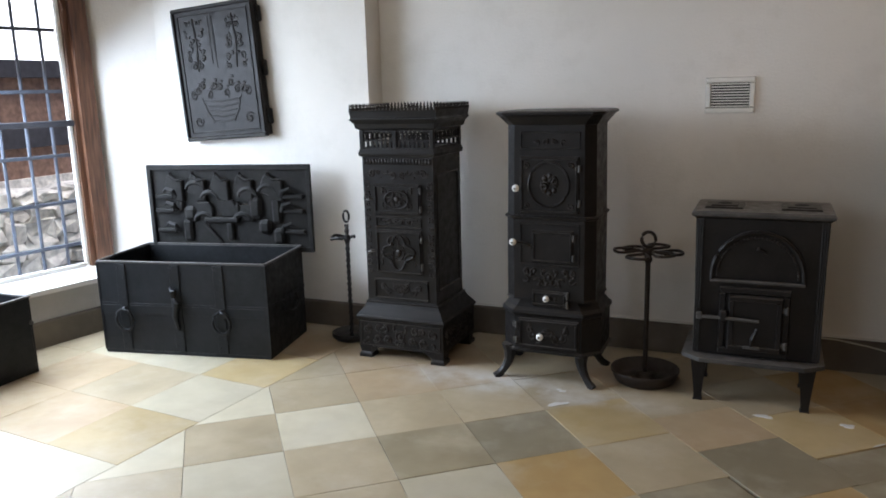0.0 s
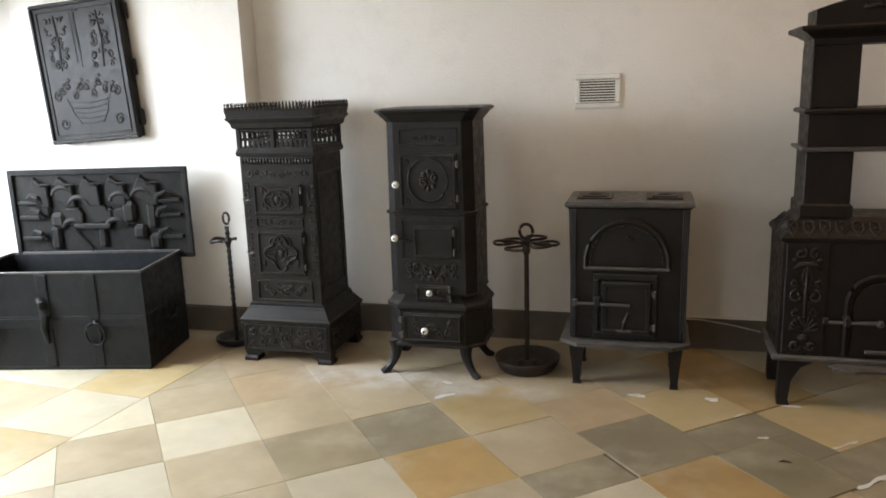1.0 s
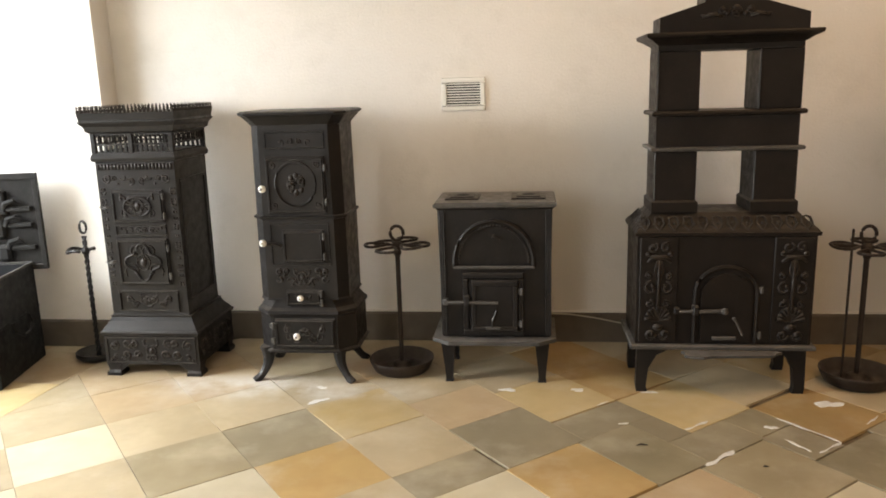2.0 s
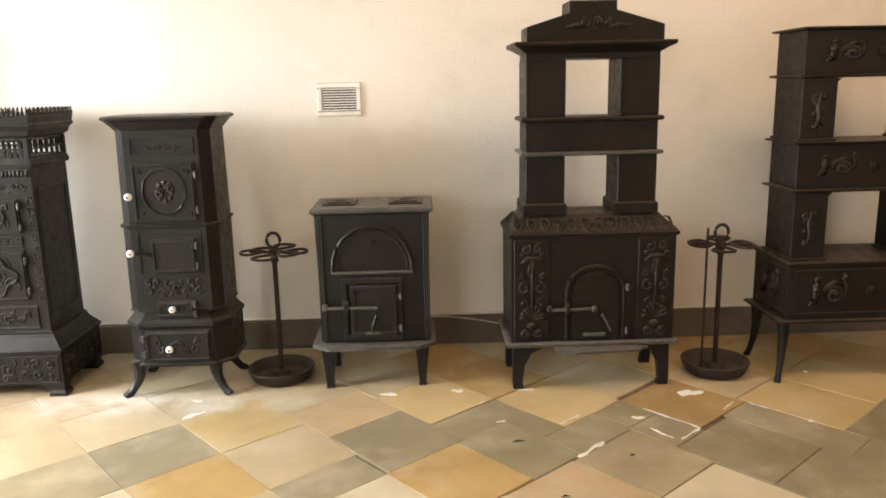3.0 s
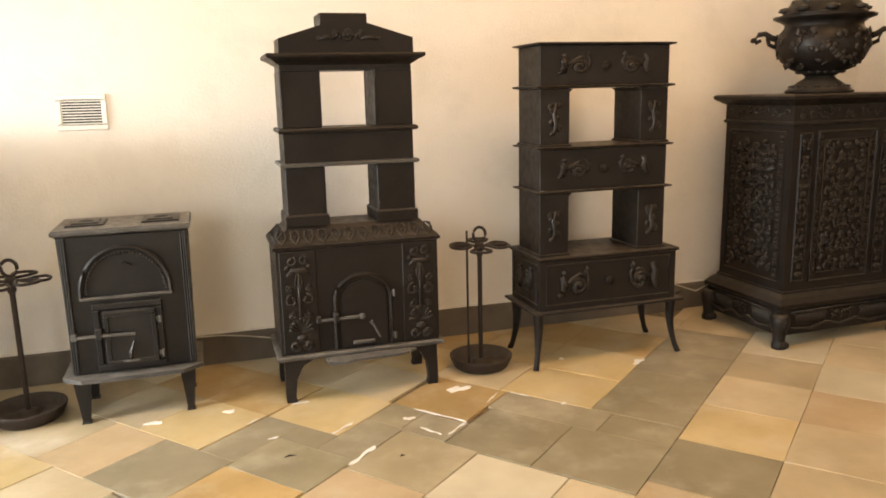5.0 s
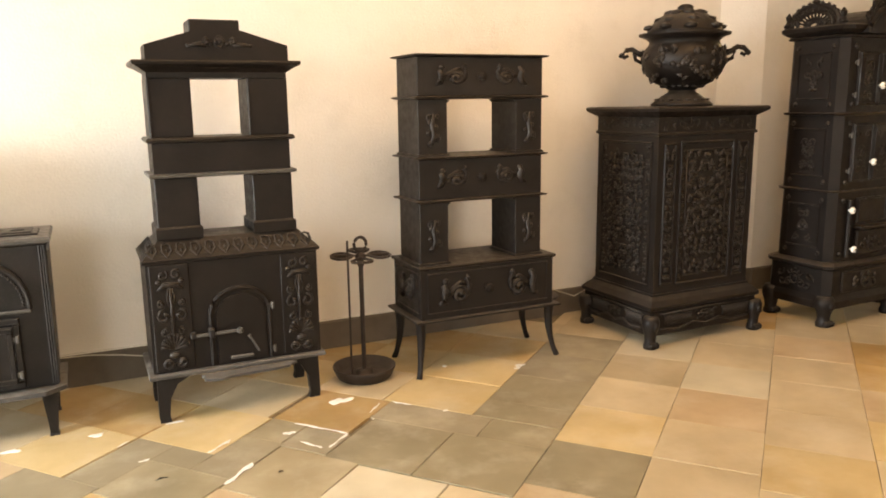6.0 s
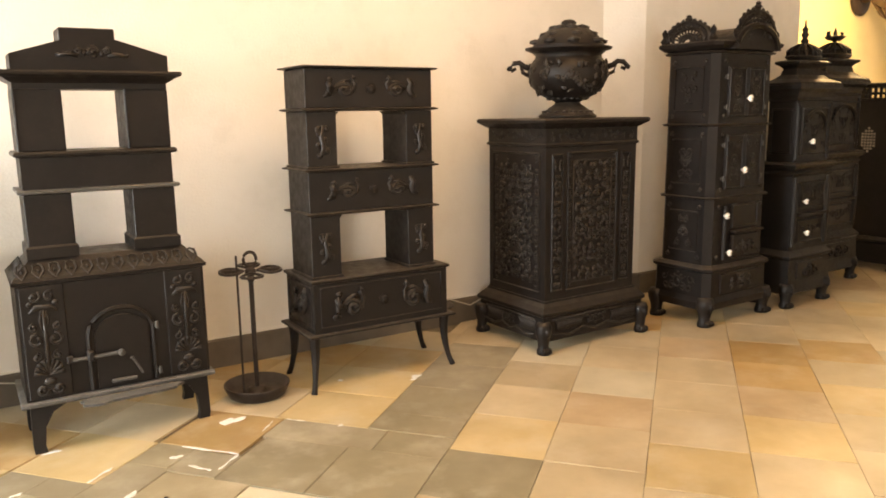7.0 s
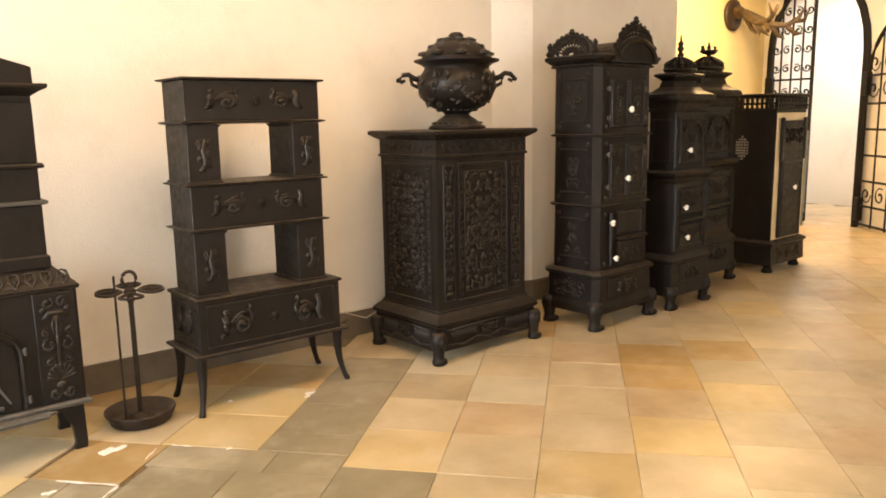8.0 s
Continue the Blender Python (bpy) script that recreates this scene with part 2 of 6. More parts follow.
def spiral(bm, x, z, y, r, turns, start, hand, w):
    pts, rs = [], []
    n = max(7, int(9 * turns))
    for i in range(n + 1):
        f = i / n
        a = start + hand * f * turns * 2 * math.pi
        q = r * (1 - 0.78 * f)
        pts.append((x + q * math.cos(a), y, z + q * math.sin(a)))
        rs.append(w * (0.8 + 0.8 * f))
    tube(bm, pts, rs, 4, 0.9, (0, 1, 0))


def scrolls(bm, x0, x1, z0, z1, y, seed, size=0.03, w=0.0045, medal=True):
    """Cast relief, mirrored about its middle: tendrils, leaves and a medallion."""
    rnd = random.Random(seed)
    cx, cz = (x0 + x1) / 2, (z0 + z1) / 2
    cols = max(1, round((x1 - x0) / 2 / (size * 1.75)))
    rows = max(1, round((z1 - z0) / (size * 1.9)))
    dx, dz = (x1 - x0) / 2 / cols, (z1 - z0) / rows
    for i in range(cols):
        for j in range(rows):
            px, pz = cx + (i + 0.5 + rnd.uniform(-0.3, 0.3)) * dx, z0 + (j + 0.5 + rnd.uniform(-0.3, 0.3)) * dz
            r = 0.5 * min(dx, dz) * rnd.uniform(0.6, 1.15)
            px, pz = min(max(px, cx + 0.6 * r), max(cx + 0.6 * r, x1 - 0.8 * r)), min(max(pz, z0 + 0.8 * r), max(z0 + 0.8 * r, z1 - 0.8 * r))
            st, hand = rnd.uniform(0, 6.28), rnd.choice((-1, 1))
            t = rnd.uniform(0.55, 1.3)
            spiral(bm, px, pz, y, r, t, st, hand, w)
            spiral(bm, 2 * cx - px, pz, y, r, t, math.pi - st, -hand, w)
            lx, lz = px + rnd.uniform(-0.5, 0.5) * dx, pz + rnd.uniform(-0.5, 0.5) * dz
            lx, lz = min(max(lx, x0), x1), min(max(lz, z0), z1)
            for q in (lx, 2 * cx - lx):
                blob(bm, q, y, lz, w * rnd.uniform(1.2, 2.4), w, w * rnd.uniform(1.2, 2.6))
    if medal:
        blob(bm, cx, y, cz, size * 0.45, w * 1.4, size * 0.6)
        tube(bm, [(cx + size * 0.8 * math.cos(a), y, cz + size * 0.95 * math.sin(a)) for a in [k * math.pi / 8 for k in range(17)]], w * 0.9, 4)
    return bm


def moulding(bm, x0, x1, z0, z1, y, w=0.012, d=0.010):
    """A raised frame on a front that faces -y at y."""
    for a, b, c, e in ((x0, x1, z0, z0 + w), (x0, x1, z1 - w, z1), (x0, x0 + w, z0 + w, z1 - w), (x1 - w, x1, z0 + w, z1 - w)):
        loft(bm, [[(a, y, c), (b, y, c), (b, y, e), (a, y, e)], [(a + d / 3, y - d, c + d / 3), (b - d / 3, y - d, c + d / 3), (b - d / 3, y - d, e - d / 3), (a + d / 3, y - d, e - d / 3)]])
    return bm


def arch_pts(cx, z0, r, h, y, n=18, a0=0.0, a1=180.0):
    return [(cx + r * math.cos(radians(a0 + (a1 - a0) * i / n)), y, z0 + h * math.sin(radians(a0 + (a1 - a0) * i / n))) for i in range(n + 1)]


def knob(parent, x, y, z, r=0.019):
    ob = part("knob", lathe(bmx(), [(0.006, 0.02), (0.008, 0.006), (r * 0.8, 0.0), (r, -0.008), (r * 0.85, -0.018), (r * 0.4, -0.023)], 14), PORCELAIN, parent, "round white porcelain knob", True)
    ob.data.transform(pose(0, 0, 0, -90, 0, 0))
    ob.location = (x, y, z)
    part("screw", lathe(bmx(), [(0.005, 0), (0.005, 0.003)], 8), IRON_DARK, ob).matrix_basis = pose(0, -0.0235, 0, 90)
    return ob


def hinge(parent, x, y, z):
    bm = bmx()
    tube(bm, [(x, y, z - 0.017), (x, y, z + 0.017)], 0.0075, 8)
    box(bm, x - 0.02, x, y + 0.002, y + 0.009, z - 0.012, z + 0.012, 0.001)
    return part("hinge", bm, IRON_WORN, parent)


def turned(bm, m):
    bm.transform(m)
    return bm


def faced(x, y, turn):
    """From a front at the origin that faces -y to one at (x, y) turned about z."""
    return pose(x, y, 0, 0, 0, turn)


# ---- the large structure ----
WALL_Y, PIER_Y = 4.30, 4.125
setting("floor", box(bmx(), -5.2, 14.5, -4.2, 7.4, -0.3, -0.012, 0), GROUT, "stone-paved hall floor with dark joints")
floor = bpy.data.objects["floor"]
setting("ceiling", box(bmx(), -4.45, 14.5, -4.2, 7.4, 3.4, 3.6, 0), PLASTER, "plain white plastered ceiling")


def plan_wall(name, pts, z0, z1, material, label):
    return setting(name, loft(bmx(), [[(x, y, z0) for x, y in pts], [(x, y, z1) for x, y in pts]]), material, label)


plan_wall("wall_north", [(-1.815, WALL_Y), (5.19, WALL_Y), (5.19, 4.8), (-1.815, 4.8)], -0.02, 3.41, PLASTER, "cream lime-plastered wall behind the stoves")
plan_wall("wall_pier", [(-3.42, PIER_Y), (-1.815, PIER_Y), (-1.815, 4.8), (-4.4, 4.8), (-3.98, 3.90)], -0.02, 3.41, PLASTER, "white plastered pier with a splayed window reveal")
plan_wall("wall_buttress", [(5.19, 4.30), (5.50, 4.16), (7.45, 4.16), (7.45, 7.2), (5.19, 7.2)], -0.02, 3.41, PLASTER, "cream plastered wall past a slanted corner")
plan_wall("wall_recess", [(7.45, 5.50), (11.62, 5.50), (11.62, 7.2), (7.45, 7.2)], -0.02, 3.41, PLASTER_LAMPLIT, "plastered wall of the hall recess, coloured by its yellow lamplight")
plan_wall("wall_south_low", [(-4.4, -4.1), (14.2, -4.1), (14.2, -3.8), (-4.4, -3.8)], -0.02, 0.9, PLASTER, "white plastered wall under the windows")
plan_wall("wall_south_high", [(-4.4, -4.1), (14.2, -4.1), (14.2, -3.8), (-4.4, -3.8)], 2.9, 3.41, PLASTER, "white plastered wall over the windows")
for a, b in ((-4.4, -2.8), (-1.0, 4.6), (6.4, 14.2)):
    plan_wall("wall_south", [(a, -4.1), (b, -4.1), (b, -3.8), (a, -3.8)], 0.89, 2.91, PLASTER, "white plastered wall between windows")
# the west wall runs askew; inner face through (-3.60, 3.32)
WD = Vector((0.195, 0.981))


def west(y, off=0.0):
    k = (y - 3.32) / WD.y
    return (-3.60 + k * WD.x - off * WD.y, y + off * WD.x)


SILL = 0.36
plan_wall("wall_west_apron", [west(1.2), west(4.13), west(4.13, 0.62), west(1.2, 0.62)], -0.02, SILL - 0.03, PLASTER_GREY, "grey plastered apron wall under the window")
plan_wall("wall_west", [west(-4.1), west(1.2), west(1.2, 0.62), west(-4.1, 0.62)], -0.02, 3.41, PLASTER, "white plastered window wall")
plan_wall("wall_west_lintel", [west(1.2), west(4.13), west(4.13, 0.62), west(1.2, 0.62)], 2.7, 3.41, PLASTER, "white plastered wall over the window")
plan_wall("window_sill", [west(1.2, -0.03), west(4.10, -0.03), west(3.95, 0.34), west(1.2, 0.34)], SILL - 0.03, SILL, PLASTER, "white painted window sill")


def run_board(name, pts, h, label):
    """Skirting along a line of plan points, with a small rounded top."""
    bm = bmx()
    for (ax, ay), (bx, by) in zip(pts, pts[1:]):
        d = Vector((bx - ax, by - ay)).normalized()
        nx, ny = d.y, -d.x
        prof = [(0, -0.02), (0.017, -0.02), (0.017, h - 0.012), (0.010, h), (0, h)]
        loft(bm, [[(px + nx * o, py + ny * o, z) for o, z in prof] for px, py in ((ax, ay), (bx, by))])
    return setting(name, bm, SKIRT, label)


run_board("baseboard", [(-1.80, WALL_Y), (5.19, WALL_Y)], 0.175, "dark brown painted skirting along the stove wall")
run_board("baseboard_pier", [(-3.42, PIER_Y), (-1.798, PIER_Y)], 0.165, "dark brown painted skirting of the pier")
run_board("baseboard_right", [(5.20, 4.297), (5.50, 4.16), (7.45, 4.16)], 0.175, "dark brown painted skirting past the corner")
run_board("baseboard_west", [west(1.3), west(4.1)], 0.165, "dark brown painted skirting under the window")
# plaster bead over the skirting
setting("trim", box(bmx(), -1.795, 5.18, WALL_Y - 0.012, WALL_Y + 0.01, 0.1752, 0.184, 0.003), PLASTER, "pale plaster bead above the skirting")

# window in the west wall: frame, middle rail, panes
WT = math.degrees(math.atan2(WD.y, WD.x))
win = tagged(thing("window_1", *west(3.86, 0.36), 0, WT), "tall brown wooden window with a dark rail", "window")
tagged(win, kind="structure")
# local x runs north along the wall, local y to the west
bm = bmx()
box(bm, -0.12, 0.0, -0.05, 0.05, SILL, 2.7)
box(bm, -0.16, -0.11, -0.02, 0.06, SILL, 2.7)
part("window_frame", bm, WOOD, win, "brown varnished frame post")
part("window_frame", box(bmx(), -2.35, -2.22, -0.05, 0.05, SILL, 2.7), WOOD, win, "brown varnished frame post")
part("rail", box(bmx(), -2.22, -0.16, -0.02, 0.03, 1.32, 1.36), OUT_BEAM, win, "dark horizontal window rail")
part("sash", box(bmx(), -0.185, -0.16, 0.0, 0.03, SILL + 0.01, 2.7), VENT_WHITE, win, "white inner sash edge")
part("sash_bottom", box(bmx(), -2.22, -0.185, 0.0, 0.03, SILL, SILL + 0.03), VENT_WHITE, win)
grille = thing("window_grille", *west(3.86, 0.52), 0, WT, "blue-grey wrought-iron bars outside the window", "window grille")
for k in range(12):
    part("bar", tube(bmx(), [(-0.22 - 0.17 * k, 0, SILL - 0.05), (-0.22 - 0.17 * k, 0, 2.75)], 0.011, 6), GRILLE, grille)
for z in (0.50, 0.80, 1.12, 1.55, 1.95, 2.15, 2.55):
    part("crossbar", box(bmx(), -2.2, -0.12, -0.012, 0.012, z - 0.012, z + 0.012, 0.002), GRILLE, grille)
# outside the window
m, tt, bs = shader("white_overcast_sky", 1.0)
bs.inputs["Emission Color"].default_value, bs.inputs["Emission Strength"].default_value = (0.93, 0.97, 1.0, 1), 7.0
setting("backdrop", box(bmx(), -61, -60, -50, 60, -1, 45, 0), m, "plain white overcast sky beyond the outbuilding")
setting("ground", box(bmx(), -400, -5.0, -400, 400, -0.5, -0.3, 0), OUT_STONE, "pale stony ground outside the window")
garden = thing("garden_wall", -6.2, 3.0, -0.3, 0, "low wall of pale rubble stones outside the window", "stone wall")
rnd = random.Random(5)
z = 0.0
while z < 0.95:
    h = rnd.uniform(0.12, 0.2)
    y = -3.0
    while y < 3.6:
        w = rnd.uniform(0.18, 0.4)
        bm = box(bmx(), rnd.uniform(-0.05, 0.05), 0.4, y, y + w - 0.015, z, z + h - 0.012, 0.025)
        for vert in bm.verts:
            vert.co += 0.045 * Vector((rnd.uniform(-1, 1), rnd.uniform(-1, 1), rnd.uniform(-1, 1)))
        bm.transform(pose(-0.2, 0, 0))
        part("stone", bm, OUT_STONE, garden)
        y += w
    z += h
shed = thing("outbuilding", -7.6, 3.0, -0.3, 0, "brown brick outbuilding with dark beams beyond the wall", "building")
part("wall", box(bmx(), -1, 0, -5, 6, 0, 2.2, 0), OUT_BRICK, shed)
part("beam", box(bmx(), -1, 0.06, -5, 6, 1.25, 1.5), OUT_BEAM, shed)
part("eaves", box(bmx(), -1, 0.12, -5, 6, 2.05, 2.25), OUT_BEAM, shed)
part("plinth", box(bmx(), -1, 0.05, -5, 6, 0, 0.9), OUT_STONE, shed)

# ---- the things along the walls ----


def leg_curved(parent, x, y, h, sx, sy, w=0.03, out=0.05, material=IRON, name="leg"):
    """A sabre leg that sweeps outwards to its foot."""
    pts = []
    for i in range(9):
        f = i / 8
        o = out * (f ** 2.2) - 0.012 * math.sin(math.pi * f)
        pts.append((x + sx * o, y + sy * o, h * (1 - f)))
    pts[-1] = (pts[-1][0] + sx * 0.006, pts[-1][1] + sy * 0.006, 0.0)
    rs = [w * (1.0 - 0.5 * min(1, i / 6)) * (1.15 if i == 8 else 1) for i in range(9)]
    return part(name, tube(bmx(), pts, rs, 8, 0.8, (0.3, 1, 0)), material, parent)


def claw_foot(parent, x, y, h, r=0.05, material=IRON):
    """A cast lion's-paw foot: knee, ankle and toes."""
    bm = bmx()
    lathe(bm, [(r * 0.9, h), (r * 1.15, h * 0.85), (r * 1.1, h * 0.66), (r * 0.8, h * 0.42), (r * 0.72, h * 0.24), (r * 0.9, h * 0.10), (r * 0.85, 0.0)], 10, x, y)
    for k in (-1, 0, 1):
        blob(bm, x + k * r * 0.5, y - r * 0.75, h * 0.12, r * 0.32, r * 0.45, h * 0.12)
    blob(bm, x, y - r * 0.9, h * 0.72, r * 0.55, r * 0.4, h * 0.2)
    return part("foot", bm, material, parent, "cast lion's-paw foot", True)


def small_door(parent, x0, x1, z0, z1, y, seed, size=0.028, name="door", hinges=True, material=IRON, relief=True, medal=True):
    d = part(name, box(bmx(), x0, x1, y - 0.012, y + 0.006, z0, z1, 0.003), material, parent)
    part("frame", moulding(bmx(), x0 + 0.006, x1 - 0.006, z0 + 0.006, z1 - 0.006, y - 0.011, 0.010, 0.009), material, d)
    if relief:
        part("relief", scrolls(bmx(), x0 + 0.03, x1 - 0.03, z0 + 0.026, z1 - 0.026, y - 0.013, seed, size, 0.0045, medal), material, d, "raised cast scrollwork")
    if hinges:
        for z in (z0 + 0.2 * (z1 - z0), z1 - 0.2 * (z1 - z0)):
            hinge(parent, x1 + 0.004, y - 0.018, z)
    return d


# -- iron chest with its separate lid --
def iron_chest():
    L, D, H = 1.065, 0.54, 0.553
    c = thing("iron_chest", -3.185, 3.215, 0, 11.3, "open black strongbox of riveted sheet iron standing on the floor", "chest")
    t = 0.012
    for n, b in (("front_panel", (0, L, 0, t)), ("back_panel", (0, L, D - t, D))):
        part(n, box(bmx(), b[0], b[1], b[2], b[3], 0.02, H, 0.002), CHEST_IRON, c)
    for x in (0, L - t):
        part("side_panel", box(bmx(), x, x + t, t, D - t, 0.02, H, 0.002), CHEST_IRON, c)
    part("bottom", box(bmx(), 0, L, 0, D, 0.0, 0.02, 0.002), CHEST_IRON, c)
    for a, b, y0, y1 in ((0.0, L, -0.006, 0.010), (0.0, L, D - 0.010, D + 0.006), (-0.006, 0.010, 0.012, D - 0.012), (L - 0.010, L + 0.006, 0.012, D - 0.012)):
        part("rim", box(bmx(), a, b, y0, y1, H + 0.0005, H + 0.012, 0.002), IRON_WORN, c, "bright worn rim strip")
    part("seam", box(bmx(), -0.003, L + 0.003, -0.004, 0, 0.300, 0.312, 0.001), CHEST_IRON, c)
    part("seam", box(bmx(), L, L + 0.004, 0, D, 0.300, 0.312, 0.001), CHEST_IRON, c)
    part("strap", box(bmx(), 0.0, L, -0.004, 0, 0.245, 0.298, 0.001), CHEST_IRON, c)
    for x in (0.155, 0.50, 0.775):
        part("strap", box(bmx(), x - 0.03, x + 0.03, -0.008, 0, 0.025, H - 0.005, 0.002), CHEST_IRON, c, "vertical riveted iron strap")
        rv = bmx()
        for k in range(9):
            blob(rv, x + (0.016 if k % 2 else -0.016), -0.009, 0.06 + k * 0.058, 0.006, 0.004, 0.006)
        part("rivets", rv, CHEST_IRON, c)
    for x in (0.165, 0.785):
        r = part("ring_handle", tube(bmx(), [(x + 0.055 * math.sin(a), -0.028 - 0.006 * math.cos(a), 0.215 + 0.065 * math.cos(a)) for a in [k * math.pi / 10 for k in range(21)]], 0.008, 8), CHEST_IRON, c, "hanging iron ring handle", True)
        part("staple", box(bmx(), x - 0.012, x + 0.012, -0.034, -0.006, 0.268, 0.292, 0.004), CHEST_IRON, r)
    bm = bmx()
    tube(bm, [(0.475, -0.02, 0.42), (0.50, -0.03, 0.40), (0.49, -0.025, 0.36), (0.515, -0.03, 0.33), (0.49, -0.02, 0.25), (0.505, -0.018, 0.16)], [0.012, 0.02, 0.014, 0.022, 0.018, 0.010], 8)
    blob(bm, 0.50, -0.012, 0.33, 0.035, 0.012, 0.06)
    part("lock_hasp", bm, CHEST_IRON, c, "wrought lock hasp and escutcheon")
    bm = tube(bmx(), [(L + 0.004, 0.20, 0.30), (L + 0.02, 0.20, 0.25), (L + 0.03, 0.26, 0.215), (L + 0.03, 0.33, 0.215), (L + 0.02, 0.39, 0.25), (L + 0.004, 0.39, 0.30)], 0.009, 8)
    part("side_handle", bm, CHEST_IRON, c, "drooping iron carrying handle")
    for x in (0.0, L):
        part("corner_strap", box(bmx(), x - 0.005, x + 0.005, -0.005, 0.03, 0.02, H, 0.001), CHEST_IRON, c)
    return c


iron_chest()


def chest_lid():
    """The lid stands behind the chest and shows the many-bolted lock on its inside."""
    W, H, Z = 1.24, 0.97, 0.42
    c = thing("chest_lid", -2.772, 3.86, 0.145, 11.3, "raised strongbox lid standing on its chest, many-bolted lock shown", "chest lid")
    c.matrix_world = pose(-2.708, 3.868, 0.100, 0, 0, 11.3) @ Matrix.Diagonal((0.895, 0.62, 1, 1))
    part("plate", box(bmx(), -W / 2, W / 2, 0, 0.012, Z, H, 0.003), LID_IRON, c)
    for a, b, z0, z1 in ((-W / 2, W / 2, H - 0.032, H), (-W / 2, W / 2, Z, Z + 0.03), (-W / 2, -W / 2 + 0.03, Z + 0.03, H - 0.032), (W / 2 - 0.03, W / 2, Z + 0.03, H - 0.032)):
        part("rim", box(bmx(), a, b, -0.03, 0, z0, z1, 0.003), LID_IRON, c)
    rn = random.Random(3)
    # broad sprung bolt plates along the upper edge, each with a raised cusp
    leaf = ((-0.02, 0.075), (0.0, 0.105), (0.018, 0.07), (0.085, 0.055), (0.088, -0.075), (0.03, -0.07), (0.012, -0.035), (-0.03, -0.02), (-0.035, 0.03))
    for k, x in enumerate((-0.44, -0.265, -0.085, 0.095, 0.30)):
        wide = 1.35 if k == 4 else 1.12
        rings = [[(x + wide * px * q, y, H - 0.155 + pz * q) for px, pz in leaf] for y, q in ((0.0, 1.05), (-0.034, 1.0), (-0.044, 0.9))]
        part("bolt_plate", loft(bmx(), rings), LID_IRON, c)
        part("spring", tube(bmx(), [(x + 0.01, -0.04, H - 0.07), (x + 0.05, -0.052, H - 0.095), (x + 0.11, -0.045, H - 0.088)], [0.018, 0.011, 0.006], 6), LID_IRON, c)
    for x, z, w in ((-0.24, H - 0.29, 0.15), (-0.06, H - 0.275, 0.15), (0.10, H - 0.30, 0.12)):
        rings = [[(x + q * w * (px + 0.5) * 0.9, y, z + q * pz) for px, pz in ((-0.6, 0.02), (-0.5, 0.05), (0.2, 0.055), (0.4, 0.02), (0.36, -0.05), (-0.4, -0.055))] for y, q in ((0.0, 1.0), (-0.03, 0.97), (-0.036, 0.9))]
        part("cover_plate", loft(bmx(), rings), LID_IRON, c)
    for z in (H - 0.20, H - 0.29, H - 0.42):
        for s in (-1, 1):
            part("bolt", box(bmx(), *sorted((s * 0.42, s * 0.565)), -0.05, 0, z - 0.012, z + 0.012, 0.005), LID_IRON, c)
            bm = tube(bmx(), [(s * 0.40, -0.03, z), (s * 0.42, -0.055, z + 0.035), (s * 0.47, -0.045, z + 0.05), (s * 0.50, -0.04, z + 0.025)], [0.02, 0.018, 0.014, 0.006], 6)
            part("spring", bm, LID_IRON, c)
    for x, z, w, h, d in ((-0.30, 0.66, 0.10, 0.10, 0.05), (-0.33, 0.55, 0.07, 0.14, 0.04), (-0.06, 0.62, 0.26, 0.035, 0.05), (0.02, 0.68, 0.16, 0.12, 0.035), (0.20, 0.70, 0.10, 0.14, 0.045), (0.27, 0.58, 0.09, 0.09, 0.06), (0.36, 0.68, 0.07, 0.16, 0.04), (0.37, 0.52, 0.08, 0.10, 0.05), (0.0, 0.55, 0.05, 0.12, 0.04), (-0.38, 0.72, 0.06, 0.08, 0.035)):
        bm = box(bmx(), x - w / 2, x + w / 2, -d, 0, z - h / 2, z + h / 2, min(w, h) * 0.25)
        part("lock_plate", bm, LID_IRON, c)
    for x, z, s in ((-0.20, 0.60, 1), (-0.14, 0.74, -1), (0.10, 0.60, -1), (0.15, 0.76, 1), (0.30, 0.78, -1), (-0.25, 0.80, 1)):
        pts = [(x + s * 0.07 * math.cos(a), -0.035, z + 0.06 * math.sin(a)) for a in [0.3 + 2.6 * i / 8 for i in range(9)]]
        part("curved_lever", tube(bmx(), pts, [0.012 + 0.006 * math.sin(i / 8 * 3.1) for i in range(9)], 6), LID_IRON, c)
    part("strut", tube(bmx(), [(-0.22, -0.02, 0.62), (-0.08, -0.02, 0.47)], 0.012, 6), LID_IRON, c)
    return c


chest_lid()


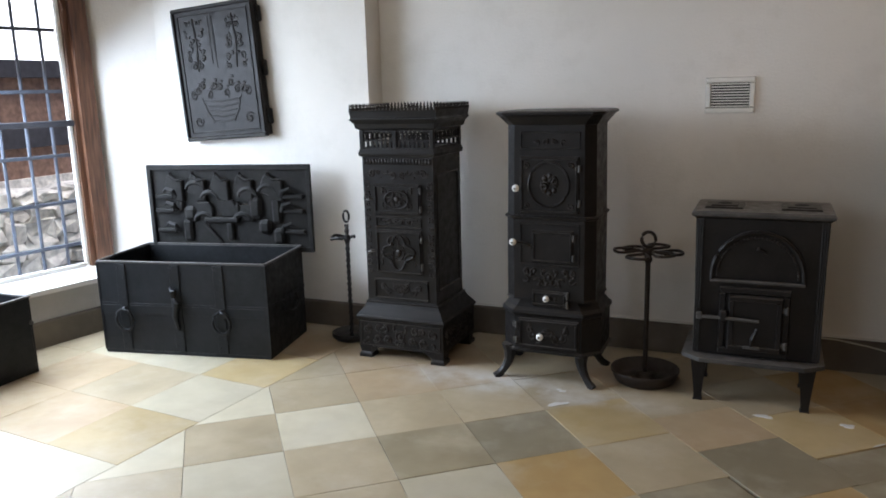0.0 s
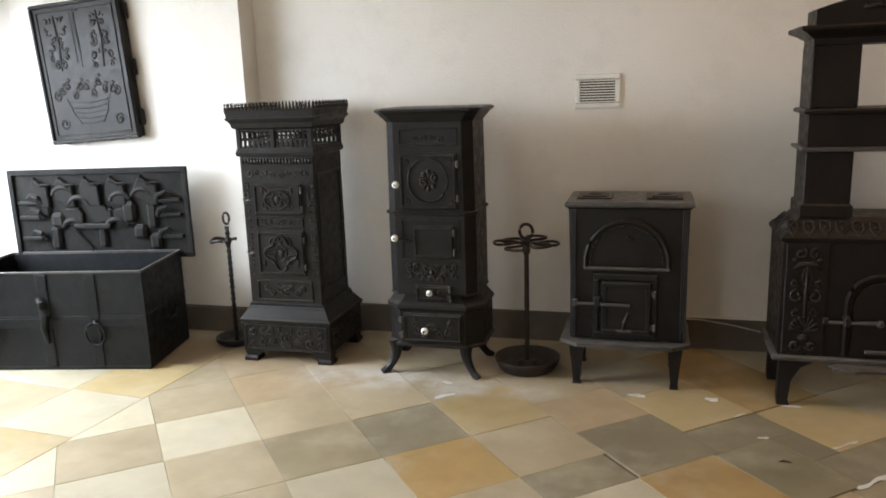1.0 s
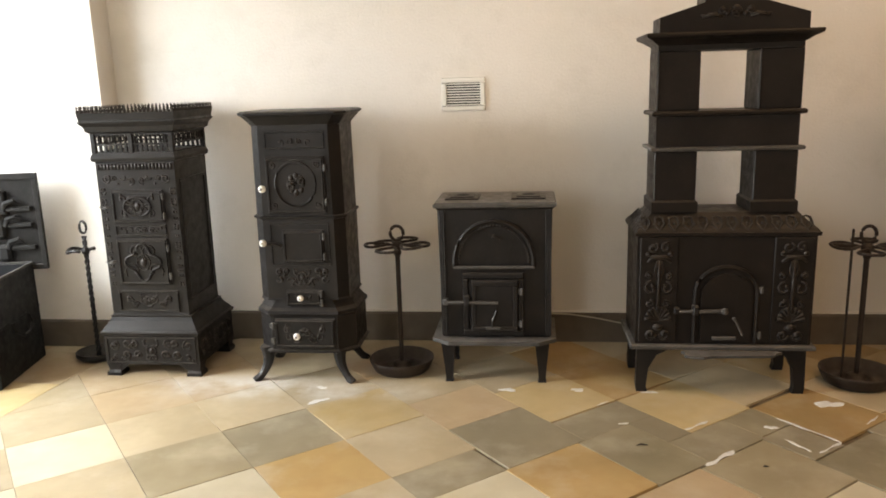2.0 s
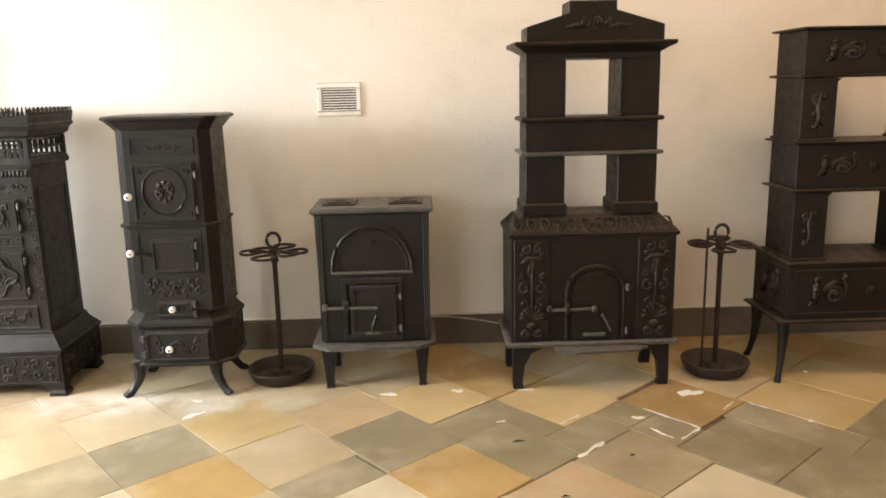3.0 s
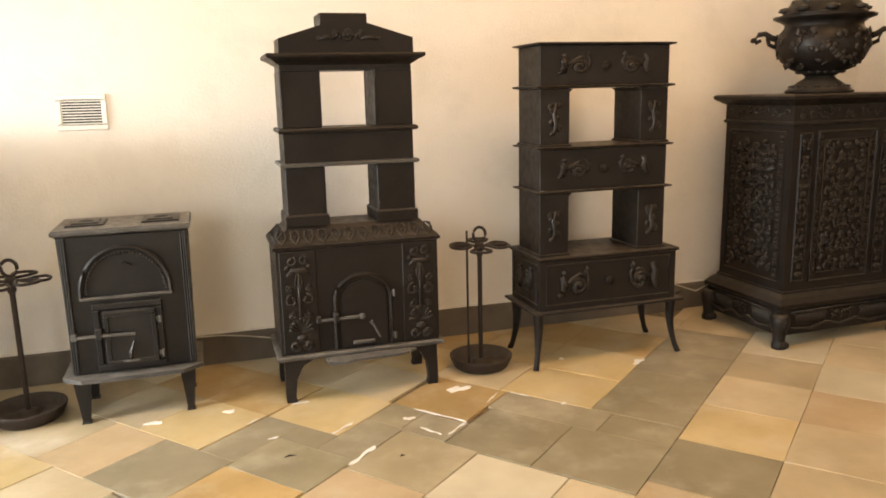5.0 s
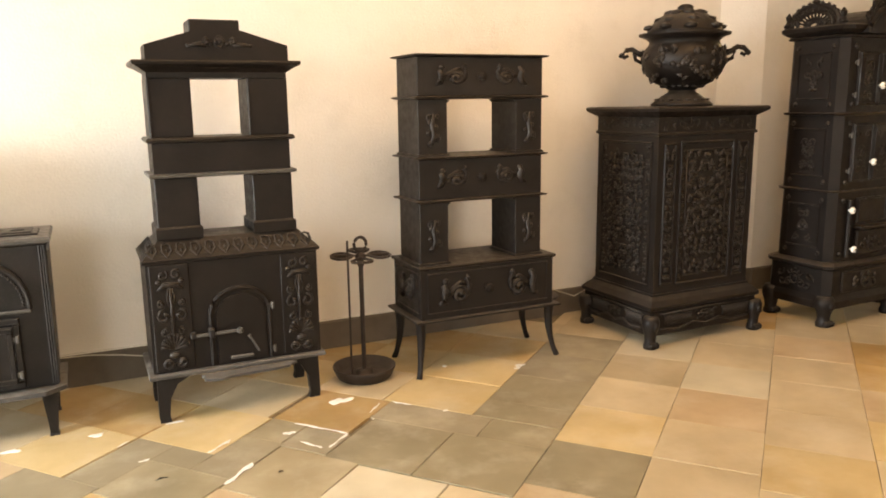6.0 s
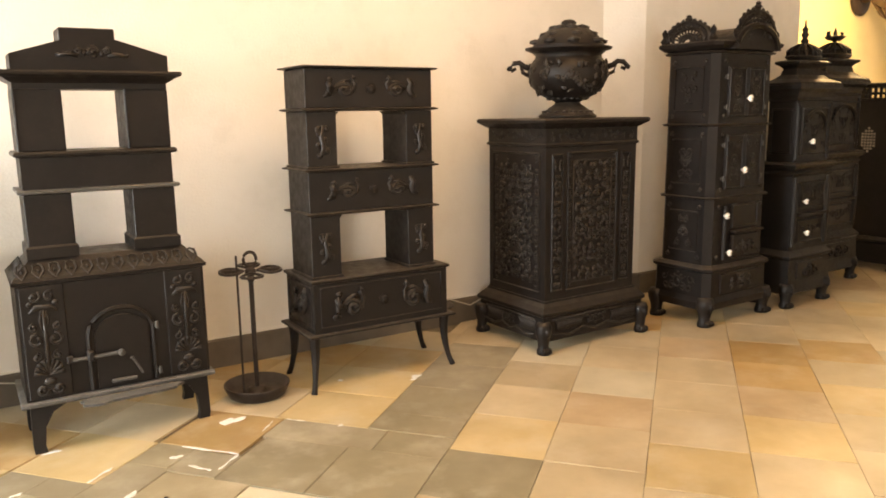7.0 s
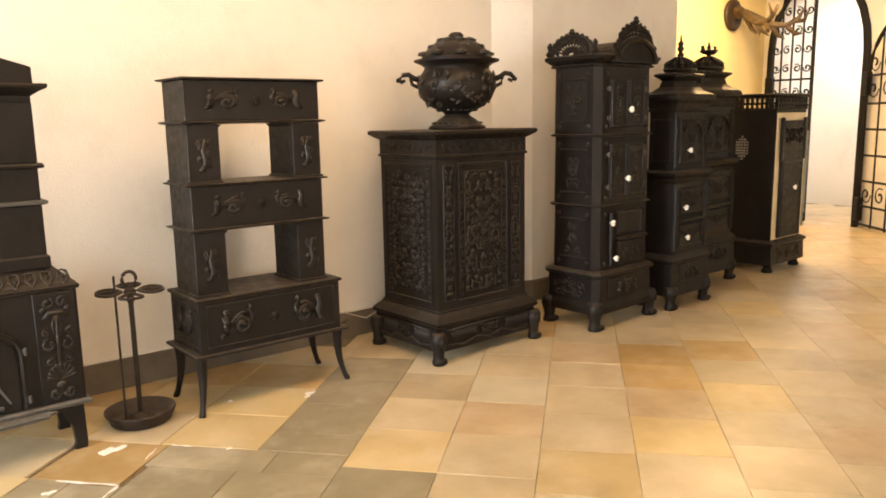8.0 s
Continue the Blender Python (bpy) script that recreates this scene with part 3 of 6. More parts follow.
def wall_plaque():
    """A cast stove plate with a thick back, hung askew on the pier."""
    W, H = 0.645, 0.85
    c = thing("stove_plate", -2.86, PIER_Y - 0.1, 1.63, 0, "dark cast-iron stove plate with tendril relief hung on the wall", "wall plaque")
    c.matrix_world = pose(-2.862, PIER_Y - 0.072, 1.640, 0, -3.6, 0)
    part("plate", box(bmx(), -W / 2, W / 2, 0, 0.02, -H / 2, H / 2, 0.004), IRON_DARK, c)
    part("body", box(bmx(), -W / 2 + 0.015, W / 2 - 0.004, 0.02, 0.064, -H / 2 + 0.01, H / 2 - 0.01, 0.004), IRON_DARK, c)
    part("frame", moulding(bmx(), -W / 2 + 0.004, W / 2 - 0.004, -H / 2 + 0.004, H / 2 - 0.004, 0, 0.022, 0.014), IRON_DARK, c)
    part("frame", moulding(bmx(), -W / 2 + 0.045, W / 2 - 0.045, -H / 2 + 0.045, H / 2 - 0.045, 0, 0.010, 0.006), IRON_DARK, c)
    worn = Matrix.Diagonal((1, 0.45, 1, 1))
    bm = bmx()
    for cx, z0, z1, sd in ((-0.155, 0.02, 0.35, 21), (0.155, 0.02, 0.35, 22)):
        scrolls(bm, cx - 0.075, cx + 0.075, z0, z1, 0.001, sd, 0.030, 0.0075, False)
        tube(bm, [(cx, 0, z0), (cx + 0.012, 0, (z0 + z1) / 2), (cx, 0, z1)], [0.006, 0.010, 0.006], 6)
    part("relief", turned(bm, worn), IRON_DARK, c, "raised tendrils")
    bm = bmx()
    tube(bm, [(-0.008, 0, 0.37), (-0.004, 0, 0.2), (0.0, 0, 0.03)], [0.010, 0.012, 0.004], 6)
    tube(bm, [(-0.034, 0, 0.37), (-0.03, 0, 0.06)], 0.006, 5)
    tube(bm, [(-0.05, 0, 0.36), (0.03, 0, 0.365)], 0.009, 5)
    part("column", turned(bm, worn), IRON_DARK, c)
    bm = bmx()
    for k in range(5):
        half = 0.085 + 0.014 * k
        tube(bm, [(-half, 0, -0.30 + 0.032 * k), (0, 0, -0.312 + 0.032 * k), (half, 0, -0.30 + 0.032 * k)], 0.006, 5)
    for s in (-1, 1):
        tube(bm, [(s * 0.08, 0, -0.31), (s * 0.125, 0, -0.24), (s * 0.16, 0, -0.15)], [0.006, 0.009, 0.007], 6)
        spiral(bm, s * 0.205, -0.30, 0, 0.038, 1.2, 0.5, s, 0.008)
        spiral(bm, s * 0.215, -0.13, 0, 0.032, 1.2, 2.0, -s, 0.008)
    for k in range(9):
        x, z = -0.18 + 0.045 * k, -0.10 + 0.035 * math.sin(k * 2.3)
        spiral(bm, x, z, 0, 0.026, 1.1, k, 1 if k % 2 else -1, 0.008)
        blob(bm, x + 0.012, 0, z + 0.035, 0.017, 0.010, 0.013)
    part("basket", turned(bm, worn), IRON_DARK, c, "worn cast flower basket")
    for z in (-0.30, 0.0, 0.33):
        part("lug", box(bmx(), W / 2 - 0.004, W / 2 + 0.022, 0.024, 0.06, z - 0.05, z + 0.05, 0.008), IRON_DARK, c)
    part("hook", tube(bmx(), [(0, 0.06, 0.40), (0, 0.074, 0.41)], 0.008, 6), IRON_DARK, c)
    return c


wall_plaque()


def side_box():
    L, D, H = 0.75, 0.40, 0.43
    c = thing("iron_box", -3.69, 2.08, 0, 0, "small black open iron box under the window", "box")
    for n, b in (("front_panel", (0, D, 0, 0.012)), ("back_panel", (0, D, L - 0.012, L)), ("side_panel", (0, 0.012, 0.012, L - 0.012)), ("side_panel", (D - 0.012, D, 0.012, L - 0.012))):
        part(n, box(bmx(), *b, 0, H, 0.002), CHEST_IRON, c)
        part("rim", box(bmx(), b[0] - 0.004, b[1] + 0.004, b[2] - (0.004 if n != "side_panel" else 0), b[3] + (0.004 if n != "side_panel" else 0), H + 0.0005, H + 0.011, 0.002), IRON_WORN, c, "bright worn rim strip")
    part("bottom", box(bmx(), 0.012, D - 0.012, 0.012, L - 0.012, 0.003, 0.015, 0.001), CHEST_IRON, c)
    part("stud", lathe(bmx(), [(0.012, 0), (0.009, 0.012), (0.003, 0.016)], 10), IRON_WORN, c).matrix_basis = pose(D, L - 0.01, 0.29, 0, 90, 0)
    return c


side_box()


# -- stove 1: tall narrow stove with a spiked gallery --
def gallery_stove():
    c = thing("parlour_stove", -1.425, 3.655, 0, 0, "tall narrow black cast-iron stove with spiked crown and relief doors", "stove", "cast-iron stoves along the wall")
    base = lambda o: rect(-0.262, 0.262, 0.0, 0.47, o)
    body = lambda o: rect(-0.215, 0.21, 0.045, 0.425, o)
    part("plinth", stack(bmx(), base, [(0.06, -0.012), (0.065, 0), (0.225, 0), (0.232, 0.01), (0.245, 0.012), (0.252, 0.006)]), IRON, c)
    part("step", stack(bmx(), base, [(0.2525, 0.004), (0.265, -0.004), (0.30, -0.03), (0.318, -0.038), (0.328, -0.036)]), IRON, c, "dusty sloping moulding")
    part("plinth_relief", scrolls(bmx(), -0.235, 0.235, 0.085, 0.20, -0.001, 31, 0.032, 0.006), IRON, c, "pierced scroll frieze")
    part("plinth_frame", moulding(bmx(), -0.25, 0.25, 0.07, 0.218, 0, 0.010, 0.006), IRON, c)
    part("plinth_relief", turned(scrolls(bmx(), -0.2, 0.2, 0.085, 0.20, -0.001, 32, 0.032, 0.006), faced(0.262, 0.235, 90)), IRON, c)
    for x in (-0.225, 0.225):
        for y in (0.04, 0.43):
            bm = bmx()
            stack(bm, lambda o, x=x, y=y: rect(x - 0.035, x + 0.035, y - 0.035, y + 0.035, o), [(0, 0.006), (0.018, 0.006), (0.03, -0.004), (0.075, 0.004)])
            part("foot", bm, IRON, c)
            s = 1 if x < 0 else -1
            if y < 0.1:
                part("bracket", loft(bmx(), [[(x + s * 0.03, y - 0.03 + o, 0.07), (x + s * 0.03, y - 0.03 + o, 0.02), (x + s * 0.07, y - 0.03 + o, 0.05), (x + s * 0.10, y - 0.03 + o, 0.07)] for o in (0, 0.02)]), IRON, c)
    part("body", stack(bmx(), body, [(0.326, 0.004), (0.34, 0), (1.19, 0)]), IRON, c)
    y = 0.045
    part("lower_panel", moulding(bmx(), -0.17, 0.165, 0.345, 0.465, y, 0.012, 0.010), IRON, c)
    part("lower_relief", scrolls(bmx(), -0.145, 0.14, 0.37, 0.44, y - 0.001, 33, 0.03, 0.005), IRON, c)
    small_door(c, -0.145, 0.135, 0.495, 0.745, y, 34, 0.045)
    small_door(c, -0.145, 0.135, 0.83, 1.00, y, 35, 0.04)
    ring = [k * math.pi / 24 for k in range(49)]
    part("cartouche", tube(bmx(), [(-0.005 + 0.082 * (1 + 0.22 * math.cos(4 * a)) * math.cos(a), y - 0.017, 0.62 + 0.082 * (1 + 0.22 * math.cos(4 * a)) * math.sin(a)) for a in ring], 0.0065, 6), IRON, c, "raised four-lobed cartouche", True)
    part("cartouche", tube(bmx(), [(-0.005 + 0.072 * math.cos(a), y - 0.017, 0.915 + 0.05 * math.sin(a)) for a in ring], 0.006, 6), IRON, c, "raised oval cartouche", True)
    part("middle_panel", moulding(bmx(), -0.145, 0.135, 0.757, 0.818, y, 0.008, 0.008), IRON, c)
    part("middle_relief", scrolls(bmx(), -0.12, 0.11, 0.772, 0.803, y - 0.001, 36, 0.022, 0.004, False), IRON, c)
    for z in (0.915, 0.625):
        part("latch", tube(bmx(), [(-0.15, y - 0.02, z), (-0.165, y - 0.03, z), (-0.185, y - 0.028, z - 0.006), (-0.20, y - 0.03, z + 0.004)], [0.006, 0.008, 0.006, 0.007], 6), IRON_WORN, c)
    part("frieze_relief", scrolls(bmx(), -0.19, 0.185, 1.03, 1.085, y - 0.001, 37, 0.026, 0.004, False), IRON, c)
    for s in (-1, 1):
        part("edge_relief", scrolls(bmx(), s * 0.19 - 0.015, s * 0.19 + 0.012, 0.49, 1.02, y - 0.001, 38, 0.016, 0.0035, False), IRON, c)
    bm = bmx()
    for k in range(22):
        box(bm, -0.205 + k * 0.0187, -0.205 + k * 0.0187 + 0.010, y - 0.008, y + 0.002, 1.105, 1.135, 0)
    part("dentil_band", bm, IRON, c)
    part("cornice_lower", stack(bmx(), body, [(1.145, 0.0), (1.15, 0.012), (1.165, 0.016), (1.188, 0.008), (1.1895, 0.006)]), IRON, c)
    # pierced band: posts, rails and scrolls with daylight between them
    bm = bmx()
    for x in (-0.212, -0.01, 0.207):
        for yy in (0.05, 0.42):
            box(bm, x - 0.012, x + 0.012, yy - 0.012, yy + 0.012, 1.19, 1.29, 0.002)
    for yy in (0.05, 0.42):
        for z in (1.193, 1.235, 1.285):
            box(bm, -0.21, 0.205, yy - 0.006, yy + 0.006, z - 0.004, z + 0.004, 0)
        for k in range(15):
            x = -0.19 + k * 0.0272
            tube(bm, [(x + 0.016 * math.cos(a), yy, 1.255 + 0.022 * math.sin(a)) for a in [i * math.pi / 6 for i in range(13)]], 0.005, 4)
            box(bm, x + 0.006, x + 0.020, yy - 0.005, yy + 0.005, 1.197, 1.23, 0)
    for xx in (-0.212, 0.207):
        for z in (1.193, 1.235, 1.285):
            box(bm, xx - 0.006, xx + 0.006, 0.06, 0.41, z - 0.004, z + 0.004, 0)
        for k in range(12):
            yy = 0.08 + k * 0.028
            tube(bm, [(xx, yy + 0.016 * math.cos(a), 1.255 + 0.022 * math.sin(a)) for a in [i * math.pi / 6 for i in range(13)]], 0.005, 4)
    part("pierced_band", bm, IRON, c, "pierced cast band with gaps")
    top = lambda o: rect(-0.225, 0.22, 0.035, 0.435, o)
    part("cornice", stack(bmx(), top, [(1.29, -0.005), (1.30, 0.012), (1.325, 0.018), (1.345, 0.035), (1.352, 0.036)]), IRON, c)
    part("parapet", stack(bmx(), top, [(1.3525, 0.032), (1.36, 0.030), (1.392, 0.036), (1.396, 0.034)]), IRON, c)
    ring = [(-0.255 + k * 0.0211, yy) for k in range(25) for yy in (0.003, 0.467)] + [(x, 0.003 + k * 0.0211) for k in range(1, 22) for x in (-0.255, 0.25)]
    spike = mesh_of("spike", lathe(bmx(), [(0.006, 1.394), (0.009, 1.402), (0.003, 1.412), (0.006, 1.418), (0.001, 1.432)], 6), IRON_RUBBED_LIT)
    for x, yy in ring:
        sp = new("spike", spike)
        sp.parent = c
        sp.location = (x, yy, 0)
    part("side_panel", turned(moulding(bmx(), -0.15, 0.15, 0.40, 1.05, 0, 0.012, 0.006), faced(0.21, 0.235, 90)), IRON, c)
    return c


gallery_stove()


# -- stove 2: eight-cornered stove with porcelain knobs --
def knob_stove():
    c = thing("column_stove", -0.553, 3.595, 0, 0, "black eight-cornered cast-iron stove with white knobs on splayed legs", "stove", "cast-iron stoves along the wall")
    plan = lambda o: rect(-0.235, 0.222, 0.02, 0.37, o, 0.048)
    foot = lambda o: rect(-0.265, 0.252, 0.0, 0.40, o, 0.08)
    part("base", stack(bmx(), foot, [(0.155, -0.02), (0.165, 0.004), (0.175, 0.004), (0.182, -0.006), (0.355, -0.006), (0.37, 0.004), (0.385, 0.002), (0.40, -0.012), (0.425, -0.026), (0.44, -0.034)]), IRON, c)
    part("lower_body", stack(bmx(), plan, [(0.4405, 0.006), (0.45, 0.0), (0.852, 0.0), (0.857, 0.008), (0.866, 0.010), (0.872, 0.006)]), IRON, c)
    part("upper_body", stack(bmx(), plan, [(0.8725, -0.002), (0.88, -0.002), (1.315, -0.006)]), IRON, c)
    part("cornice", stack(bmx(), plan, [(1.3155, -0.004), (1.33, 0.006), (1.36, 0.03), (1.368, 0.042), (1.378, 0.042), (1.384, 0.03)]), IRON, c)
    y = 0.02
    part("frieze", moulding(bmx(), -0.15, 0.15, 1.20, 1.285, y, 0.008, 0.006), IRON, c)
    part("frieze_relief", scrolls(bmx(), -0.09, 0.09, 1.22, 1.265, y - 0.001, 41, 0.022, 0.0035, False), IRON, c)
    d = small_door(c, -0.15, 0.145, 0.885, 1.165, y, 42, 0.03, relief=False)
    bm = bmx()
    tube(bm, arch_pts(-0.003, 1.03, 0.10, 0.11, y - 0.014, 28, 0, 360), 0.007, 5)
    part("medallion_ring", bm, IRON, d)
    bm = bmx()
    for k in range(8):
        q = k * 0.785
        blob(bm, 0.034 * math.sin(q), y - 0.012, 1.03 + 0.042 * math.cos(q), 0.015, 0.006, 0.018)
    spiral(bm, -0.022, 1.02, y - 0.014, 0.026, 1.3, 0.4, 1, 0.006)
    spiral(bm, 0.024, 1.045, y - 0.014, 0.024, 1.3, 3.4, -1, 0.006)
    part("medallion_relief", bm, IRON, d, "worn raised foliage")
    bm = bmx()
    for sx in (-0.115, 0.11):
        for sz in (0.925, 1.125):
            spiral(bm, sx, sz, y - 0.013, 0.018, 1.1, sx * 20, 1, 0.0035)
    part("corner_relief", bm, IRON, d)
    small_door(c, -0.09, 0.12, 0.635, 0.80, y, 43, relief=False)
    part("door_surround", moulding(bmx(), -0.155, 0.15, 0.62, 0.835, y, 0.008, 0.006), IRON, c)
    part("latch_arm", tube(bmx(), [(-0.17, y - 0.03, 0.735), (-0.12, y - 0.032, 0.735), (-0.09, y - 0.028, 0.72)], [0.008, 0.009, 0.012], 6), IRON, c)
    part("relief_panel", scrolls(bmx(), -0.135, 0.13, 0.505, 0.61, y - 0.001, 44, 0.03, 0.005), IRON, c, "cast foliage panel")
    small_door(c, -0.09, 0.09, 0.412, 0.492, y, 45, 0.02, medal=False)
    part("ash_drawer", box(bmx(), -0.16, 0.155, -0.008, 0.012, 0.19, 0.345, 0.003), IRON, c)
    part("ash_drawer_frame", moulding(bmx(), -0.155, 0.15, 0.195, 0.34, -0.007, 0.014, 0.010), IRON, c)
    part("ash_drawer_relief", scrolls(bmx(), -0.125, 0.12, 0.22, 0.315, -0.009, 46, 0.03, 0.0045, False), IRON, c)
    for z in (0.23, 0.31):
        hinge(c, -0.165, -0.012, z)
    knob(c, -0.160, -0.022, 1.013)
    knob(c, -0.177, -0.022, 0.743)
    knob(c, -0.007, -0.018, 0.461, 0.017)
    knob(c, -0.037, -0.026, 0.262)
    for sx in (-1, 1):
        for yy, sy in ((0.05, -1), (0.35, 1)):
            leg_curved(c, sx * 0.195 - 0.033, yy, 0.185, sx, sy * 0.5, 0.042, 0.058, IRON)
    return c


knob_stove()


# -- umbrella-stand like poker stands --
def tool_stand(x, y, poker):
    c = thing("fire_iron_stand", x, y, 0, 0, "rusty iron stand with petal ring" + (", tray and a poker" if poker else " and round drip tray"), "stand", "iron tool stands")
    R = 0.172
    part("tray", lathe(bmx(), [(0.03, 0.0), (R * 0.78, 0.0), (R * 0.86, 0.01), (R, 0.062), (R * 1.0, 0.07), (R * 0.965, 0.07), (R * 0.83, 0.022), (0.05, 0.018), (0.045, 0.04), (0.02, 0.05)], 36, cap=True), RUST_IRON, c, "shallow round drip tray", True)
    part("stem", tube(bmx(), [(0, 0, 0.02), (0, 0, 0.66)], 0.0125, 10), RUST_IRON, c)
    part("collar", lathe(bmx(), [(0.014, 0.62), (0.022, 0.64), (0.016, 0.66), (0.03, 0.668), (0.03, 0.684), (0.012, 0.70)], 12), RUST_IRON, c, smooth=True)
    for k in range(6):
        a = k * math.pi / 3 + 0.26
        pts = []
        for i in range(17):
            q = i / 16 * 2 * math.pi
            rr, side = 0.105 + 0.062 * math.cos(q), 0.078 * math.sin(q) * (0.6 + 0.4 * math.cos(q))
            pts.append((rr * math.cos(a) - side * math.sin(a), rr * math.sin(a) + side * math.cos(a), 0.675 + (0.012 if k % 2 else 0)))
        part("petal", tube(bmx(), pts, 0.0075, 6), RUST_IRON, c)
    part("ring", tube(bmx(), [(0.034 * math.sin(t), 0, 0.742 + 0.038 * math.cos(t)) for t in [i * math.pi / 9 for i in range(19)]], 0.0085, 8), RUST_IRON, c)
    if poker:
        part("poker", tube(bmx(), [(-0.078, -0.02, 0.035), (-0.078, -0.02, 0.77)], 0.006, 6), RUST_IRON, c, "thin upright poker rod")
    return c


tool_stand(-0.103, 3.815, False)
tool_stand(2.165, 3.72, True)


def twisted_stand():
    c = thing("fire_iron_stand", -1.90, 3.93, 0, 0, "slim black stand with twisted stem and half ring", "stand", "iron tool stands")
    part("tray", lathe(bmx(), [(0.02, 0), (0.10, 0), (0.122, 0.022), (0.122, 0.045), (0.114, 0.045), (0.095, 0.014), (0.03, 0.012)], 26), IRON, c, smooth=True)
    pts, bm = [], bmx()
    for s in (0, math.pi):
        tube(bm, [(0.007 * math.cos(s + i * 0.9), 0.007 * math.sin(s + i * 0.9), 0.01 + i * 0.0105) for i in range(68)], 0.008, 5)
    part("stem", bm, IRON, c, "twisted wrought stem")
    part("half_ring", tube(bmx(), [(0.075 * math.cos(a) - 0.03, 0.055 * math.sin(a), 0.632 + 0.008 * math.sin(3 * a)) for a in [0.3 + i * 0.32 for i in range(16)]], 0.010, 6), IRON, c)
    part("collar", lathe(bmx(), [(0.016, 0.61), (0.024, 0.63), (0.016, 0.65)], 10), IRON, c)
    part("ring", tube(bmx(), [(0.020 * math.sin(t), 0, 0.765 + 0.034 * math.cos(t)) for t in [i * math.pi / 9 for i in range(19)]], 0.007, 8), IRON, c)
    return c


twisted_stand()


# -- stove 3: low cooking stove --
def low_stove():
    c = thing("low_stove", 0.405, 3.64, 0, 0, "low black cast-iron stove with arched panel and two top plates", "stove", "cast-iron stoves along the wall")
    body = lambda o: rect(-0.274, 0.285, 0.02, 0.37, o)
    part("body", stack(bmx(), body, [(0.236, -0.012), (0.885, 0.0), (0.893, 0.008)]), IRON, c)
    part("top_plate", stack(bmx(), body, [(0.8935, 0.008), (0.90, 0.018), (0.912, 0.02), (0.922, 0.012)]), IRON_WORN, c, "worn grey top plate")
    for x in (-0.16, 0.17):
        p = part("cooking_plate", stack(bmx(), lambda o, x=x: rect(x - 0.085, x + 0.085, 0.09, 0.27, o), [(0.9225, 0), (0.930, -0.004)]), IRON, c, "square lidless cooking plate")
        part("frame", stack(bmx(), lambda o, x=x: rect(x - 0.06, x + 0.06, 0.115, 0.245, o), [(0.9305, 0), (0.936, -0.004)]), IRON, p)
        part("hole", lathe(bmx(), [(0.032, 0.9362), (0.030, 0.9375)], 12, x, 0.18), BLACK_GAP, p)
    for x in (-0.252, 0.266):
        bm = bmx()
        for k in (-0.010, 0.0, 0.010):
            tube(bm, [(x + k, 0.014, 0.25), (x + k, 0.016, 0.885)], 0.005, 6)
        part("corner_column", bm, IRON, c)
    y = 0.012
    bm = bmx()
    tube(bm, [(-0.195, y, 0.60)] + arch_pts(0.0, 0.625, 0.195, 0.205, y, 22)[::-1] + [(0.195, y, 0.60)], 0.011, 6)
    part("arch_moulding", bm, IRON, c)
    bm = bmx()
    for p in arch_pts(0.0, 0.625, 0.172, 0.182, y - 0.002, 34):
        blob(bm, *p, 0.0065, 0.006, 0.0065)
    part("arch_beads", bm, IRON, c)
    part("arch_sill", box(bmx(), -0.2, 0.2, y - 0.016, y + 0.006, 0.594, 0.606, 0.003), IRON_WORN, c)
    part("arch_stud", tube(bmx(), [(0.0, y + 0.01, 0.755), (0.0, y - 0.03, 0.752), (0.035, y - 0.032, 0.742)], [0.006, 0.009, 0.005], 6), IRON, c)
    part("door_surround", moulding(bmx(), -0.157, 0.147, 0.25, 0.572, y + 0.004, 0.03, 0.014), IRON, c)
    d = part("door", box(bmx(), -0.115, 0.118, y - 0.014, y + 0.01, 0.272, 0.535, 0.003), IRON, c)
    part("frame", moulding(bmx(), -0.112, 0.115, 0.275, 0.532, y - 0.014, 0.022, 0.008), IRON, d)
    # pale iron here paints the highlight along the latch
    part("latch_bar", tube(bmx(), [(-0.235, y - 0.022, 0.425), (-0.13, y - 0.032, 0.428), (0.02, y - 0.034, 0.425)], 0.008, 6), IRON_WORN, c, "latch bar with its highlight put into a pale colour")
    part("latch_pivot", box(bmx(), -0.255, -0.23, y - 0.028, y + 0.008, 0.41, 0.442, 0.004), IRON_WORN, c)
    part("latch_catch", box(bmx(), -0.15, -0.118, y - 0.04, y + 0.006, 0.408, 0.46, 0.006), IRON, c)
    part("air_slide", tube(bmx(), [(-0.01, y - 0.022, 0.30), (-0.005, y - 0.03, 0.335), (0.012, y - 0.024, 0.385)], [0.007, 0.012, 0.006], 6), IRON, c)
    part("air_slot", box(bmx(), -0.045, 0.03, y - 0.024, y - 0.012, 0.284, 0.298, 0.003), IRON_WORN, c)
    for z in (0.315, 0.48):
        hinge(c, 0.135, y - 0.02, z)
    bm = bmx()
    loft(bm, [[(-0.315, 0.02, z), (-0.315, 0.37, z), (0.305, 0.37, z), (0.305, 0.02, z), (0.22, -0.045, z), (-0.23, -0.045, z)] for z in (0.212, 0.232)])
    part("hearth_plate", bm, IRON_WORN, c, "projecting grey hearth plate")
    for sx in (-1, 1):
        for yy in (0.03, 0.35):
            bm = bmx()
            loft(bm, [[(sx * (0.235 + a * 0.4) + dx, yy + dy, z) for dx, dy in ((-w, -w), (w, -w), (w, w), (-w, w))] for z, w, a in ((0.213, 0.036, 0), (0.18, 0.032, 0), (0.08, 0.022, 0.0), (0.012, 0.017, 0.0), (0.0, 0.022, 0.0))])
            part("leg", bm, IRON, c)
    return c


low_stove()


